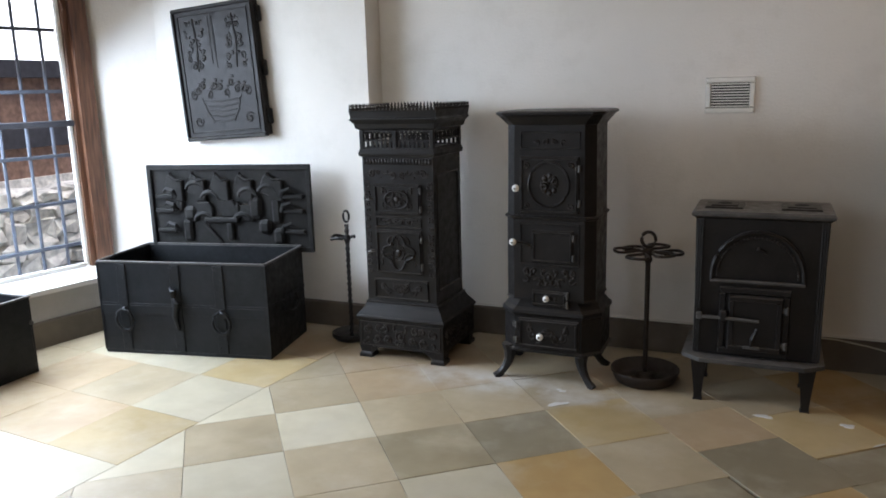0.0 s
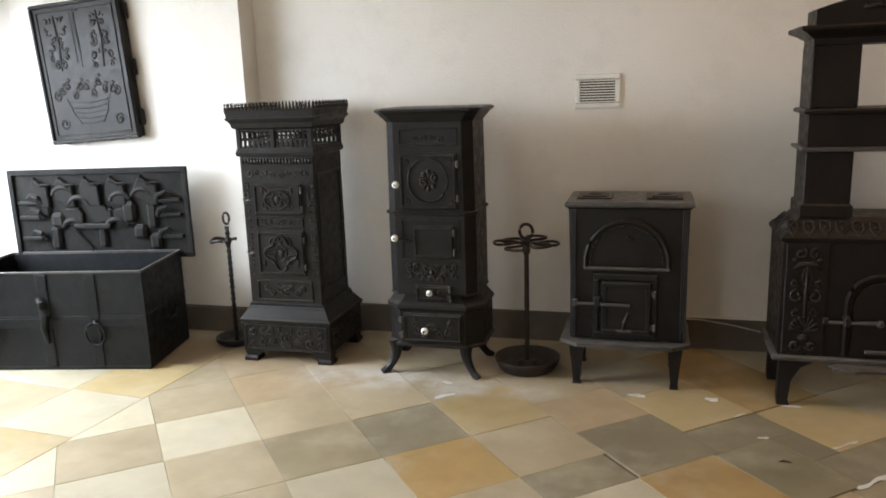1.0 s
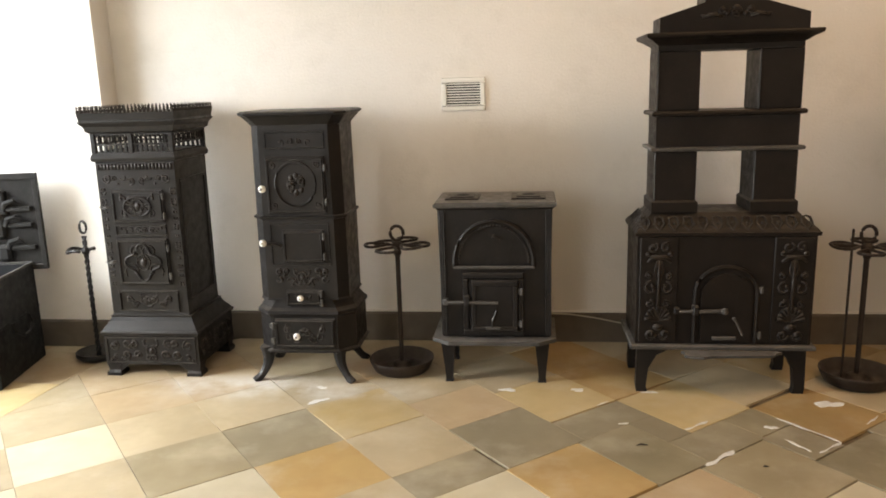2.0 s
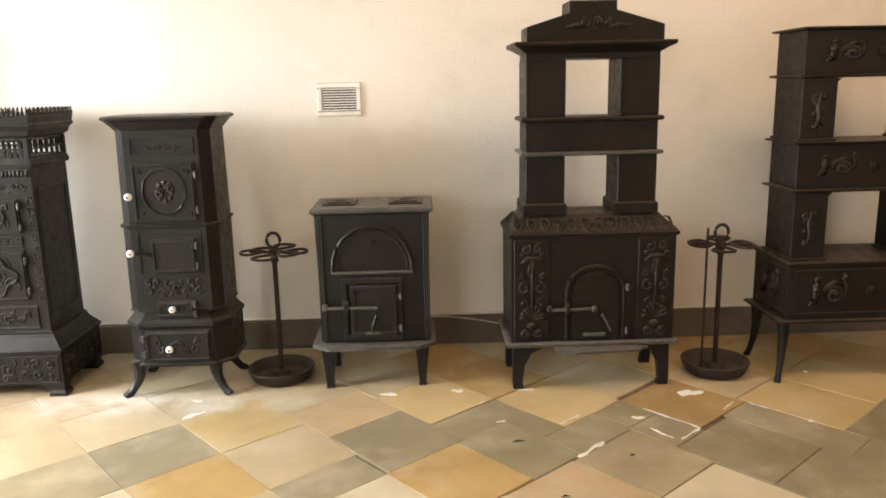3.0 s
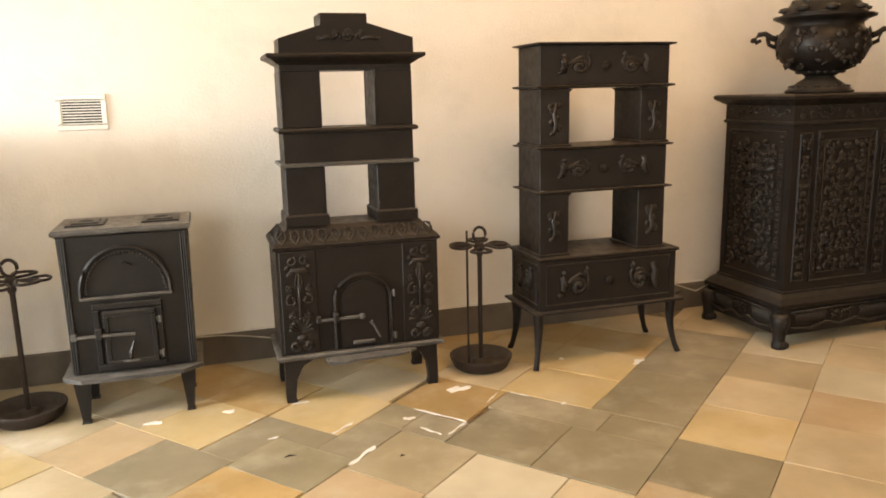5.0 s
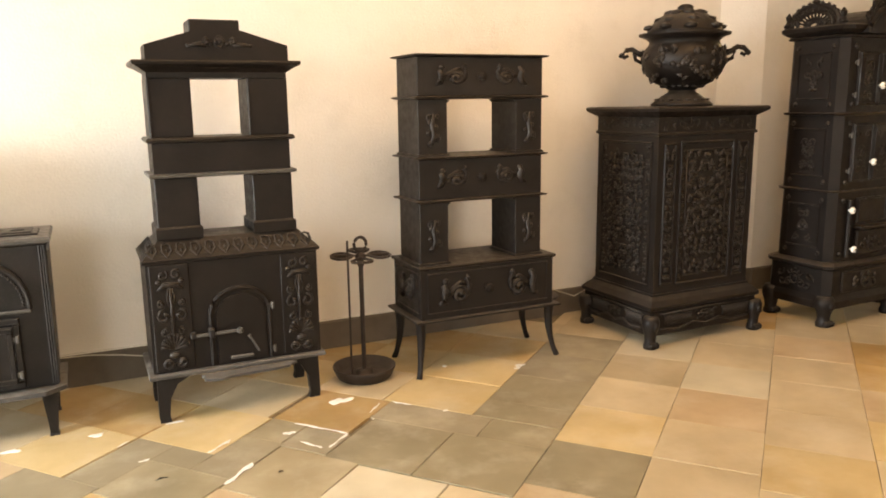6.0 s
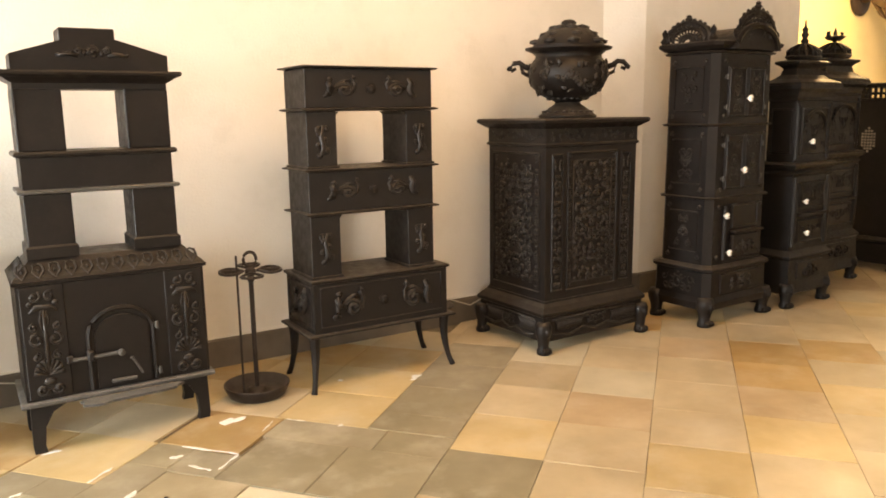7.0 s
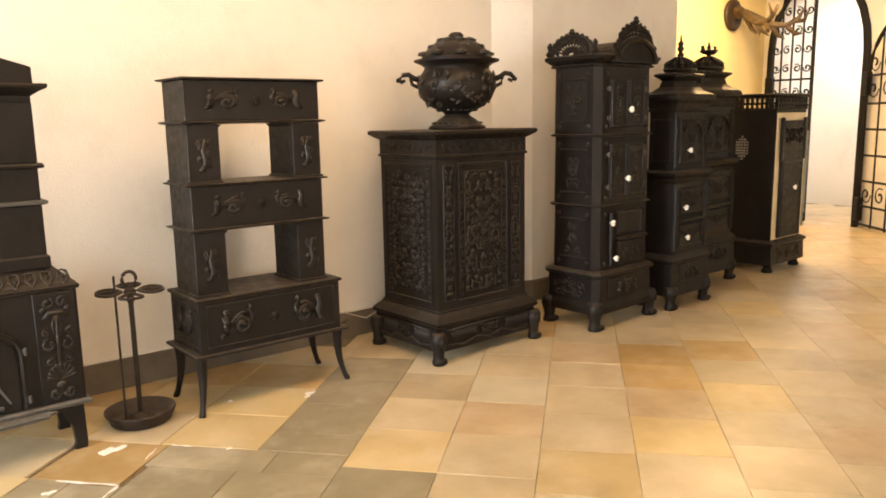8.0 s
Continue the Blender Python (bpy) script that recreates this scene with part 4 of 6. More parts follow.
# -- stove 4: tall stove with a gable --
def gable_stove():
    c = thing("tiered_stove", 1.477, 3.565, 0, 0, "tall black two-tier cast-iron stove with gable top and arched door", "stove", "cast-iron stoves along the wall")
    part("firebox", stack(bmx(), lambda o: rect(-0.395, 0.405, 0.0, 0.37, o), [(0.245, 0), (0.765, 0), (0.77, 0.012), (0.785, 0.014)]), IRON_BROWN, c)
    part("sloped_top", stack(bmx(), lambda o: rect(-0.395, 0.405, 0.0, 0.37, o), [(0.7855, 0.010), (0.80, 0.0), (0.845, -0.05), (0.868, -0.07)]), IRON_BROWN, c, "dusty sloping top with leaf moulding")
    bm = bmx()
    for k in range(12):
        x = -0.36 + k * 0.0655
        for s in (-1, 1):
            tube(bm, [(x, -0.004, 0.795), (x + s * 0.022, 0.018, 0.82), (x + s * 0.018, 0.042, 0.845), (x, 0.048, 0.852)], [0.004, 0.0068, 0.0068, 0.004], 5)
        blob(bm, x, 0.022, 0.822, 0.007, 0.008, 0.012)
    for k in range(6):
        yy = 0.04 + k * 0.055
        for s in (-1, 1):
            tube(bm, [(-0.398, yy, 0.795), (-0.376, yy + s * 0.02, 0.82), (-0.35, yy, 0.85)], 0.0038, 5)
    part("leaf_moulding", bm, IRON_RUBBED_LIT, c, "cast leaf row")
    cols = ((-0.32, -0.13), (0.125, 0.315))
    for z0, z1, plinth in ((0.869, 1.152, True), (1.337, 1.602, False)):
        for a, b in cols:
            col = part("column", box(bmx(), a, b, 0.06, 0.29, z0, z1, 0.004), IRON_BROWN, c)
            if plinth:
                part("foot", stack(bmx(), lambda o, a=a, b=b: rect(a, b, 0.06, 0.29, o), [(z0 + 0.001, 0.010), (z0 + 0.048, 0.010), (z0 + 0.056, 0.001)]), IRON_BROWN, col)
            else:
                tube_b = bmx()
                tube(tube_b, [(a + 0.006, 0.058, z0), (a + 0.006, 0.058, z1)], 0.006, 6)
                part("bead", tube_b, IRON_BROWN, col)
    deck = lambda o: rect(-0.325, 0.32, 0.05, 0.30, o)
    part("shelf", stack(bmx(), deck, [(1.1525, 0.0), (1.157, 0.015), (1.168, 0.017), (1.172, 0.012)]), IRON_WORN, c, "dusty projecting shelf")
    part("box", stack(bmx(), deck, [(1.1725, -0.008), (1.312, -0.008)]), IRON_BROWN, c)
    part("shelf", stack(bmx(), deck, [(1.3125, 0.0), (1.317, 0.014), (1.327, 0.016), (1.3365, 0.008)]), IRON_BROWN, c, "projecting shelf")
    part("lintel", stack(bmx(), deck, [(1.6025, -0.008), (1.628, -0.008), (1.635, 0.004), (1.65, 0.025), (1.662, 0.05), (1.672, 0.053), (1.680, 0.05)]), IRON_BROWN, c, "swept cornice")
    gable = [(-0.315, 1.680), (0.325, 1.680), (0.325, 1.752), (0.09, 1.822), (-0.07, 1.822), (-0.315, 1.748)]
    part("gable", loft(bmx(), [[(x, y, z) for x, z in gable] for y in (0.05, 0.25)]), IRON_BROWN, c)
    part("top_block", box(bmx(), -0.115, 0.112, 0.09, 0.27, 1.795, 1.866, 0.004), IRON_BROWN, c)
    bm = scrolls(bmx(), -0.07, 0.09, 1.738, 1.785, 0.048, 51, 0.024, 0.007)
    for s in (-1, 1):
        tube(bm, [(0.01 + s * 0.06, 0.048, 1.745), (0.01 + s * 0.10, 0.048, 1.752), (0.01 + s * 0.145, 0.048, 1.742)], [0.008, 0.010, 0.005], 5)
        for k in range(3):
            blob(bm, 0.01 + s * (0.09 + 0.025 * k), 0.048, 1.757 - 0.004 * k, 0.013, 0.005, 0.007)
    part("gable_relief", bm, IRON_BROWN, c, "cast garland")
    # pilaster reliefs: palmette, scrolls, bell and urn
    for cx in (-0.295, 0.308):
        part("pilaster", box(bmx(), cx - 0.088, cx + 0.088, -0.008, 0.002, 0.252, 0.762, 0.004), IRON_BROWN, c)
        bm, y = bmx(), -0.010
        tube(bm, [(cx, y, 0.40), (cx, y, 0.66)], [0.010, 0.008], 6)
        tube(bm, [(cx - 0.055, y, 0.645), (cx - 0.03, y, 0.668), (cx + 0.03, y, 0.668), (cx + 0.055, y, 0.645)], [0.006, 0.012, 0.012, 0.006], 6)
        for s in (-1, 1):
            spiral(bm, cx + s * 0.035, 0.52, y, 0.034, 1.0, math.pi / 2 if s > 0 else math.pi / 2, -s, 0.007)
            spiral(bm, cx + s * 0.03, 0.715, y, 0.026, 1.0, 1.0, s, 0.006)
            tube(bm, [(cx + s * 0.008, y, 0.65), (cx + s * 0.018, y, 0.61), (cx + s * 0.006, y, 0.56)], 0.006, 5)
            spiral(bm, cx + s * 0.032, 0.292, y, 0.026, 1.1, 0.0 if s < 0 else math.pi, s, 0.008)
            spiral(bm, cx + s * 0.04, 0.445, y, 0.020, 1.1, 1.5, s, 0.006)
            spiral(bm, cx + s * 0.045, 0.58, y, 0.018, 1.1, 1.5, -s, 0.006)
            blob(bm, cx + s * 0.05, y, 0.685, 0.016, 0.007, 0.012)
        for k in range(-4, 5):
            a = math.pi / 2 + k * 0.36
            tube(bm, [(cx, y, 0.362), (cx + 0.045 * math.cos(a), y, 0.362 + 0.055 * math.sin(a)), (cx + 0.062 * math.cos(a), y, 0.362 + 0.072 * math.sin(a))], [0.005, 0.008, 0.012], 5)
        blob(bm, cx, y, 0.33, 0.03, 0.01, 0.018)
        part("pilaster_relief", bm, IRON_BROWN, c, "raised palmette and scroll ornament")
    y = -0.006
    cx = 0.015
    outer = [(cx - 0.14, y, 0.255), (cx - 0.14, y, 0.49)] + arch_pts(cx, 0.50, 0.14, 0.12, y, 16)[::-1] + [(cx + 0.14, y, 0.49), (cx + 0.14, y, 0.255)]
    part("door_arch", tube(bmx(), outer, 0.012, 6), IRON_BROWN, c)
    inner = [(cx - 0.115, 0.258), (cx + 0.115, 0.258)] + [(x, z) for x, _, z in arch_pts(cx, 0.49, 0.115, 0.10, 0, 14)]
    d = part("door", loft(bmx(), [[(x, yy, z) for x, z in inner] for yy in (-0.014, 0.002)]), IRON_BROWN, c, "arched fire door")
    # latch highlight painted by the paler iron
    part("latch_bar", tube(bmx(), [(-0.20, y - 0.02, 0.412), (-0.11, y - 0.03, 0.415), (0.0, y - 0.034, 0.418)], [0.008, 0.008, 0.009], 6), IRON_WORN, c, "latch bar with its highlight put into a pale colour")
    part("latch_knob", lathe(bmx(), [(0.006, -0.012), (0.016, -0.006), (0.016, 0.006), (0.006, 0.012)], 10), IRON_WORN, c).matrix_basis = pose(0.002, y - 0.038, 0.418, 90)
    part("latch_pivot", box(bmx(), -0.222, -0.196, y - 0.026, 0, 0.398, 0.43, 0.004), IRON, c)
    part("latch_catch", box(bmx(), -0.14, -0.112, y - 0.04, 0, 0.395, 0.442, 0.006), IRON, c)
    part("lever", tube(bmx(), [(0.045, y - 0.028, 0.385), (0.06, y - 0.03, 0.36), (0.09, y - 0.024, 0.30)], [0.010, 0.006, 0.006], 6), IRON_WORN, c)
    part("air_slot", box(bmx(), -0.045, 0.065, y - 0.02, y - 0.006, 0.272, 0.288, 0.003), IRON_WORN, c)
    for z in (0.295, 0.515):
        hinge(c, cx + 0.155, y - 0.012, z)
    part("hearth_plate", box(bmx(), -0.42, 0.425, -0.03, 0.385, 0.222, 0.2445, 0.005), IRON_WORN, c, "grey base plate")
    lip = [(-0.17, -0.03), (0.25, -0.03), (0.27, -0.045), (0.235, -0.06), (0.225, -0.085), (0.17, -0.095), (-0.06, -0.105), (-0.10, -0.125), (-0.15, -0.115), (-0.185, -0.10), (-0.17, -0.06), (-0.19, -0.045)]
    part("broken_lip", loft(bmx(), [[(x, yy, z) for x, yy in lip] for z in (0.21, 0.2225)]), IRON_WORN, c, "chipped projecting lip")
    for sx, x in ((1, -0.365), (-1, 0.37)):
        for yy in (0.02, 0.33):
            prof = [(0, 0.2215), (sx * 0.16, 0.2215), (sx * 0.09, 0.185), (sx * 0.055, 0.12), (sx * 0.045, 0.03), (sx * 0.052, 0.0), (0, 0.0), (-sx * 0.004, 0.03)]
            part("leg", loft(bmx(), [[(x - sx * 0.02 + px, yy + o, z) for px, z in prof] for o in (-0.022, 0.022)]), IRON, c, "bracketed foot")
    return c


gable_stove()


# -- stove 5: open tiered stove on sabre legs --
def sea_creature(bm, cx, z, s, y):
    """A worn relief of a curled sea beast, mirrored by s."""
    k = 0.0115
    tube(bm, [(cx + s * q, y, z + h) for q, h in ((-0.09, -0.06), (-0.06, -0.045), (-0.05, 0.0), (-0.065, 0.04), (-0.045, 0.065))], [k, k * 1.6, k * 1.9, k * 1.5, k], 6)
    spiral(bm, cx + s * 0.03, z - 0.012, y, 0.052, 1.5, math.pi if s > 0 else 0, -s, k * 1.3)
    tube(bm, [(cx + s * 0.075, y, z - 0.02), (cx + s * 0.09, y, z + 0.035), (cx + s * 0.065, y, z + 0.07), (cx + s * 0.085, y, z + 0.085)], [k * 1.3, k, k * 0.9, k * 1.6], 6)
    tube(bm, [(cx + s * -0.05, y, z - 0.02), (cx + s * -0.01, y, z + 0.03), (cx + s * 0.03, y, z + 0.055), (cx + s * 0.06, y, z + 0.05)], k * 0.9, 6)
    blob(bm, cx + s * -0.052, y, z + 0.068, 0.022, 0.009, 0.018)
    blob(bm, cx + s * -0.055, y, z - 0.01, 0.022, 0.010, 0.034)


def sprig(bm, cx, z, y):
    """A worn upright sprig of curled leaves."""
    tube(bm, [(cx - 0.012, y, z - 0.075), (cx + 0.006, y, z - 0.03), (cx - 0.006, y, z + 0.03), (cx + 0.006, y, z + 0.085)], [0.010, 0.014, 0.013, 0.007], 6)
    for k in range(6):
        s = 1 if k % 2 else -1
        blob(bm, cx + s * (0.016 + 0.004 * (k % 3)), y, z - 0.07 + 0.028 * k, 0.018 - 0.001 * k, 0.008, 0.016)
    spiral(bm, cx - 0.022, z + 0.062, y, 0.018, 1.2, 0.5, 1, 0.006)
    spiral(bm, cx + 0.024, z - 0.045, y, 0.020, 1.2, 2.5, -1, 0.006)


def open_stove():
    c = thing("tiered_stove", 2.845, 3.545, 0, 0, "open four-tier black cast-iron stove with relief boxes on sabre legs", "stove", "cast-iron stoves along the wall")
    m = IRON_BROWN
    part("tray", stack(bmx(), lambda o: rect(-0.43, 0.455, -0.01, 0.40, o), [(0.305, 0.0), (0.31, 0.012), (0.32, 0.012), (0.325, 0.004)]), m, c, "projecting tray plate")
    part("side_shelf", lathe(bmx(), [(0.15, 0.312), (0.155, 0.318), (0.15, 0.322)], 24, 0.43, 0.22), m, c, "round side shelf")
    chest = lambda o: rect(-0.405, 0.42, 0.0, 0.385, o)
    part("firebox", stack(bmx(), chest, [(0.3255, 0.0), (0.595, 0.0), (0.60, 0.012), (0.612, 0.014), (0.617, 0.008)]), m, c)
    part("firebox_frame", moulding(bmx(), -0.37, 0.385, 0.352, 0.578, 0, 0.008, 0.006), m, c)
    part("firebox_frame", turned(moulding(bmx(), -0.165, 0.165, 0.352, 0.578, 0, 0.008, 0.006), faced(-0.405, 0.1925, -90)), m, c)
    for cx, s in ((-0.21, 1), (0.225, -1)):
        bm = bmx()
        sea_creature(bm, cx, 0.46, s, -0.004)
        part("sea_beast_relief", bm, m, c, "raised curled sea beast")
    part("rosette", turned(lathe(bmx(), [(0.030, 0.0), (0.032, 0.006), (0.022, 0.008), (0.020, 0.014), (0.006, 0.018)], 14), pose(0.008, 0, 0.465, 90)), m, c)
    bm = bmx()
    sea_creature(bm, 0, 0.465, 1, -0.004)
    part("side_relief", turned(bm, faced(-0.405, 0.19, -90)), m, c)
    tiers = lambda o: rect(-0.395, 0.36, 0.03, 0.315, o)
    for z0, z1, z2, z3 in ((0.6175, 0.952, 0.970, 1.182), (1.198, 1.492, 1.51, 1.708)):
        for a, b in ((-0.392, -0.225), (0.192, 0.357)):
            p = part("pillar", box(bmx(), a, b, 0.033, 0.312, z0 + 0.0125, z1, 0.003), m, c)
            part("foot", stack(bmx(), lambda o, a=a, b=b: rect(a, b, 0.033, 0.312, o), [(z0 + 0.0005, 0.008), (z0 + 0.008, 0.008), (z0 + 0.012, 0.002)]), m, p)
            bm = bmx()
            sprig(bm, (a + b) / 2, (z0 + z1) / 2 - 0.01, 0.031)
            part("relief", bm, m, p, "worn raised ornament")
        for s, x in ((1, -0.225), (-1, 0.192)):
            part("corner_bracket", loft(bmx(), [[(x, yy, z1 - 0.002), (x + s * 0.018, yy, z1 - 0.002), (x, yy, z1 - 0.018)] for yy in (0.035, 0.31)]), m, c)
        part("shelf", stack(bmx(), tiers, [(z1 + 0.0005, 0.0), (z1 + 0.006, 0.022), (z1 + 0.013, 0.024), (z1 + 0.0175, 0.004)]), m, c, "thin projecting shelf")
        bx = part("box", box(bmx(), -0.393, 0.358, 0.032, 0.313, z2, z3, 0.003), m, c)
        bm = bmx()
        zc = (z2 + z3) / 2
        for cx, s in ((-0.20, 1), (0.165, -1)):
            sea_creature(bm, cx, zc, s, 0.035)
            for q in range(4):
                blob(bm, cx - 0.06 + 0.04 * q, 0.034, zc - 0.03 + 0.018 * (q % 3), 0.026, 0.006, 0.02)
        bm.transform(Matrix.Translation((0, 0, zc)) @ Matrix.Diagonal((1, 1, 0.7, 1)) @ Matrix.Translation((0, 0, -zc)))
        part("relief", bm, m, bx, "worn raised foliage")
        part("rosette", turned(lathe(bmx(), [(0.028, 0.0), (0.030, 0.006), (0.020, 0.008), (0.018, 0.013), (0.005, 0.016)], 14), pose(-0.018, 0.032, zc, 90)), m, bx)
        part("shelf", stack(bmx(), tiers, [(z3 + 0.0005, 0.0), (z3 + 0.005, 0.022), (z3 + 0.012, 0.024), (z3 + 0.0155, 0.006)]), m, c, "thin projecting shelf")
    for x, y, sx, sy in ((-0.40, 0.03, -0.4, -0.5), (0.42, 0.03, 0.5, -0.4), (-0.385, 0.37, -0.4, 0.4), (0.43, 0.35, 0.7, 0.3)):
        leg_curved(c, x, y, 0.306, sx, sy, 0.030, 0.07, m)
    return c


open_stove()


# -- stove 6: pedestal stove with a lidded urn --
def pedestal_stove():
    c = thing("pedestal_stove", 4.293, 3.385, 0, 1.0, "large black pedestal stove with pierced panels on lion feet", "stove", "cast-iron stoves along the wall")
    m = IRON_BROWN
    x0, x1, d = -0.385, 0.385, 0.56
    plan = lambda o: rect(x0, x1, 0.05, 0.05 + d, o)
    part("base", stack(bmx(), plan, [(0.065, 0.03), (0.075, 0.048), (0.225, 0.045), (0.235, 0.06), (0.255, 0.062), (0.285, 0.035), (0.305, 0.012), (0.318, 0.010)]), m, c)
    part("body", stack(bmx(), plan, [(0.3185, 0.004), (0.335, 0.0), (1.262, 0.0), (1.268, 0.012), (1.28, 0.012), (1.286, 0.004), (1.372, 0.004)]), m, c)
    part("cornice", stack(bmx(), plan, [(1.3725, 0.006), (1.385, 0.025), (1.398, 0.045), (1.408, 0.058), (1.424, 0.060), (1.432, 0.05)]), m, c)
    # front: two pilaster strips and a pierced panel; side: one panel
    y = 0.05
    for s, cx in ((-1, -0.292), (1, 0.292)):
        part("pilaster", moulding(bmx(), cx - 0.045, cx + 0.045, 0.37, 1.22, y, 0.010, 0.010), m, c)
        part("pilaster_relief", scrolls(bmx(), cx - 0.03, cx + 0.03, 0.39, 1.20, y - 0.005, 61, 0.022, 0.0075, False), m, c, "raised scroll strip")
    fp = part("front_panel", moulding(bmx(), -0.215, 0.215, 0.36, 1.23, y, 0.014, 0.012), m, c)
    part("border_relief", moulding(bmx(), -0.165, 0.165, 0.41, 1.18, y, 0.008, 0.008), m, fp)
    part("relief", scrolls(bmx(), -0.155, 0.155, 0.42, 1.17, y - 0.005, 62, 0.025, 0.0085), m, fp, "dense cast arabesques")
    for cx in (-0.188, 0.188):
        part("edge_relief", scrolls(bmx(), cx - 0.014, cx + 0.014, 0.385, 1.21, y - 0.001, 63, 0.016, 0.005, False), m, fp)
    sp = part("side_panel", turned(moulding(bmx(), -0.235, 0.235, 0.36, 1.23, 0, 0.014, 0.012), faced(x0, 0.05 + d / 2, -90)), m, c)
    part("relief", turned(scrolls(bmx(), -0.165, 0.165, 0.42, 1.17, -0.005, 64, 0.025, 0.0085), faced(x0, 0.05 + d / 2, -90)), m, sp, "dense cast arabesques")
    for cx in (-0.2, 0.2):
        part("edge_relief", turned(scrolls(bmx(), cx - 0.016, cx + 0.016, 0.385, 1.21, -0.001, 65, 0.017, 0.005, False), faced(x0, 0.05 + d / 2, -90)), m, sp)
    part("frieze_relief", scrolls(bmx(), -0.36, 0.36, 1.298, 1.362, y - 0.005, 66, 0.03, 0.0045, False), m, c)
    part("frieze_relief", turned(scrolls(bmx(), -0.26, 0.26, 1.298, 1.362, -0.005, 67, 0.03, 0.0045, False), faced(x0, 0.05 + d / 2, -90)), m, c)
    for turn, cx, cy, half in ((0, 0, 0.0, 0.36), (-90, x0 - 0.05, 0.05 + d / 2, 0.25)):
        bm = bmx()
        tube(bm, [(-half, -0.004, 0.205), (0, -0.006, 0.212), (half, -0.004, 0.205)], 0.006, 5)
        tube(bm, [(-half, -0.004, 0.112), (-half * 0.6, -0.006, 0.10), (-half * 0.3, -0.006, 0.13), (0, -0.006, 0.105), (half * 0.3, -0.006, 0.13), (half * 0.6, -0.006, 0.10), (half, -0.004, 0.112)], 0.007, 5)
        n = int(half / 0.018)
        for k in range(n):
            for s in (-1, 1):
                xx = s * (half * 0.38 + k * half * 0.58 / n)
                tube(bm, [(xx, -0.002, 0.128), (xx + 0.03, -0.002, 0.196)], 0.005, 4)
                tube(bm, [(xx + 0.03, -0.002, 0.128), (xx, -0.002, 0.196)], 0.005, 4)
        scrolls(bm, -half * 0.3, half * 0.3, 0.135, 0.195, -0.004, 68, 0.028, 0.006)
        part("base_relief", turned(bm, faced(cx, cy, turn)), m, c, "lattice and scroll skirt")
    for x in (x0 - 0.045, x1 + 0.04):
        for yy in (0.005, 0.05 + d + 0.03):
            claw_foot(c, x, yy, 0.20, 0.046, m)
    return c


pedestal_stove()


def urn():
    c = thing("lidded_urn", 4.33, 3.72, 1.4325, -38, "black cast-iron lidded urn with scroll handles on the stove", "urn")
    m = IRON_BROWN
    part("foot", lathe(bmx(), [(0.185, 0.0), (0.19, 0.012), (0.165, 0.03), (0.12, 0.065), (0.088, 0.085), (0.078, 0.10)], 32), m, c, smooth=True)
    part("bowl", lathe(bmx(), [(0.08, 0.098), (0.10, 0.112), (0.165, 0.14), (0.225, 0.19), (0.252, 0.25), (0.255, 0.30), (0.24, 0.345), (0.215, 0.375), (0.21, 0.395), (0.235, 0.415), (0.275, 0.43), (0.278, 0.442), (0.23, 0.444)], 40), m, c, smooth=True)
    part("lid", lathe(bmx(), [(0.235, 0.4445), (0.225, 0.46), (0.215, 0.475), (0.19, 0.51), (0.14, 0.55), (0.085, 0.568), (0.05, 0.572), (0.045, 0.585), (0.05, 0.60), (0.03, 0.615), (0.012, 0.618)], 36), m, c, smooth=True)
    bm = bmx()
    rn = random.Random(71)
    for k in range(8):
        a = k * math.pi / 4 + 0.2
        for f in (0.0, 0.5, 1.0):
            r, z = 0.215 - 0.12 * f, 0.478 + 0.085 * f
            b2 = a + rn.uniform(-0.12, 0.12)
            blob(bm, r * math.cos(b2), r * math.sin(b2), z, 0.045, 0.045, 0.020)
    part("lid_leaves", bm, m, c, "overlapping cast leaves")
    bm = bmx()
    for k in range(130):
        a, f = rn.uniform(0, 6.283), rn.uniform(0, 1)
        z = 0.15 + 0.20 * f
        r = 0.18 + 0.075 * math.sin(min(1.0, (z - 0.14) / 0.13) * 1.57) - 0.10 * max(0.0, z - 0.30)
        one = bmx()
        blob(one, 0, 0, 0, 0.006, rn.uniform(0.012, 0.034), rn.uniform(0.010, 0.030))
        one.transform(Matrix.Translation((r * math.cos(a), r * math.sin(a), z)) @ Matrix.Rotation(a, 4, "Z") @ Matrix.Rotation(rn.uniform(-0.8, 0.8), 4, "X"))
        tmp = bpy.data.meshes.new("tmp")
        one.to_mesh(tmp)
        one.free()
        bm.from_mesh(tmp)
        bpy.data.meshes.remove(tmp)
    for k in range(18):
        a = k * 2 * math.pi / 18
        blob(bm, 0.12 * math.cos(a), 0.12 * math.sin(a), 0.123, 0.02, 0.02, 0.012)
        blob(bm, 0.15 * math.cos(a), 0.15 * math.sin(a), 0.04, 0.022, 0.022, 0.008)
    part("bowl_relief", bm, m, c, "worn raised ornaments")
    for s in (-1, 1):
        bm = bmx()
        tube(bm, [(s * 0.235, 0, 0.315), (s * 0.28, 0, 0.33), (s * 0.315, 0, 0.355), (s * 0.35, 0, 0.35), (s * 0.375, 0, 0.325), (s * 0.36, 0, 0.305), (s * 0.335, 0, 0.318)], [0.02, 0.017, 0.016, 0.016, 0.016, 0.014, 0.01], 8)
        tube(bm, [(s * 0.25, 0, 0.27), (s * 0.29, 0, 0.29), (s * 0.30, 0, 0.33)], 0.012, 7)
        blob(bm, s * 0.38, 0, 0.318, 0.018, 0.014, 0.018)
        part("handle", bm, m, c, "curled scroll handle", True)
    return c


urn()


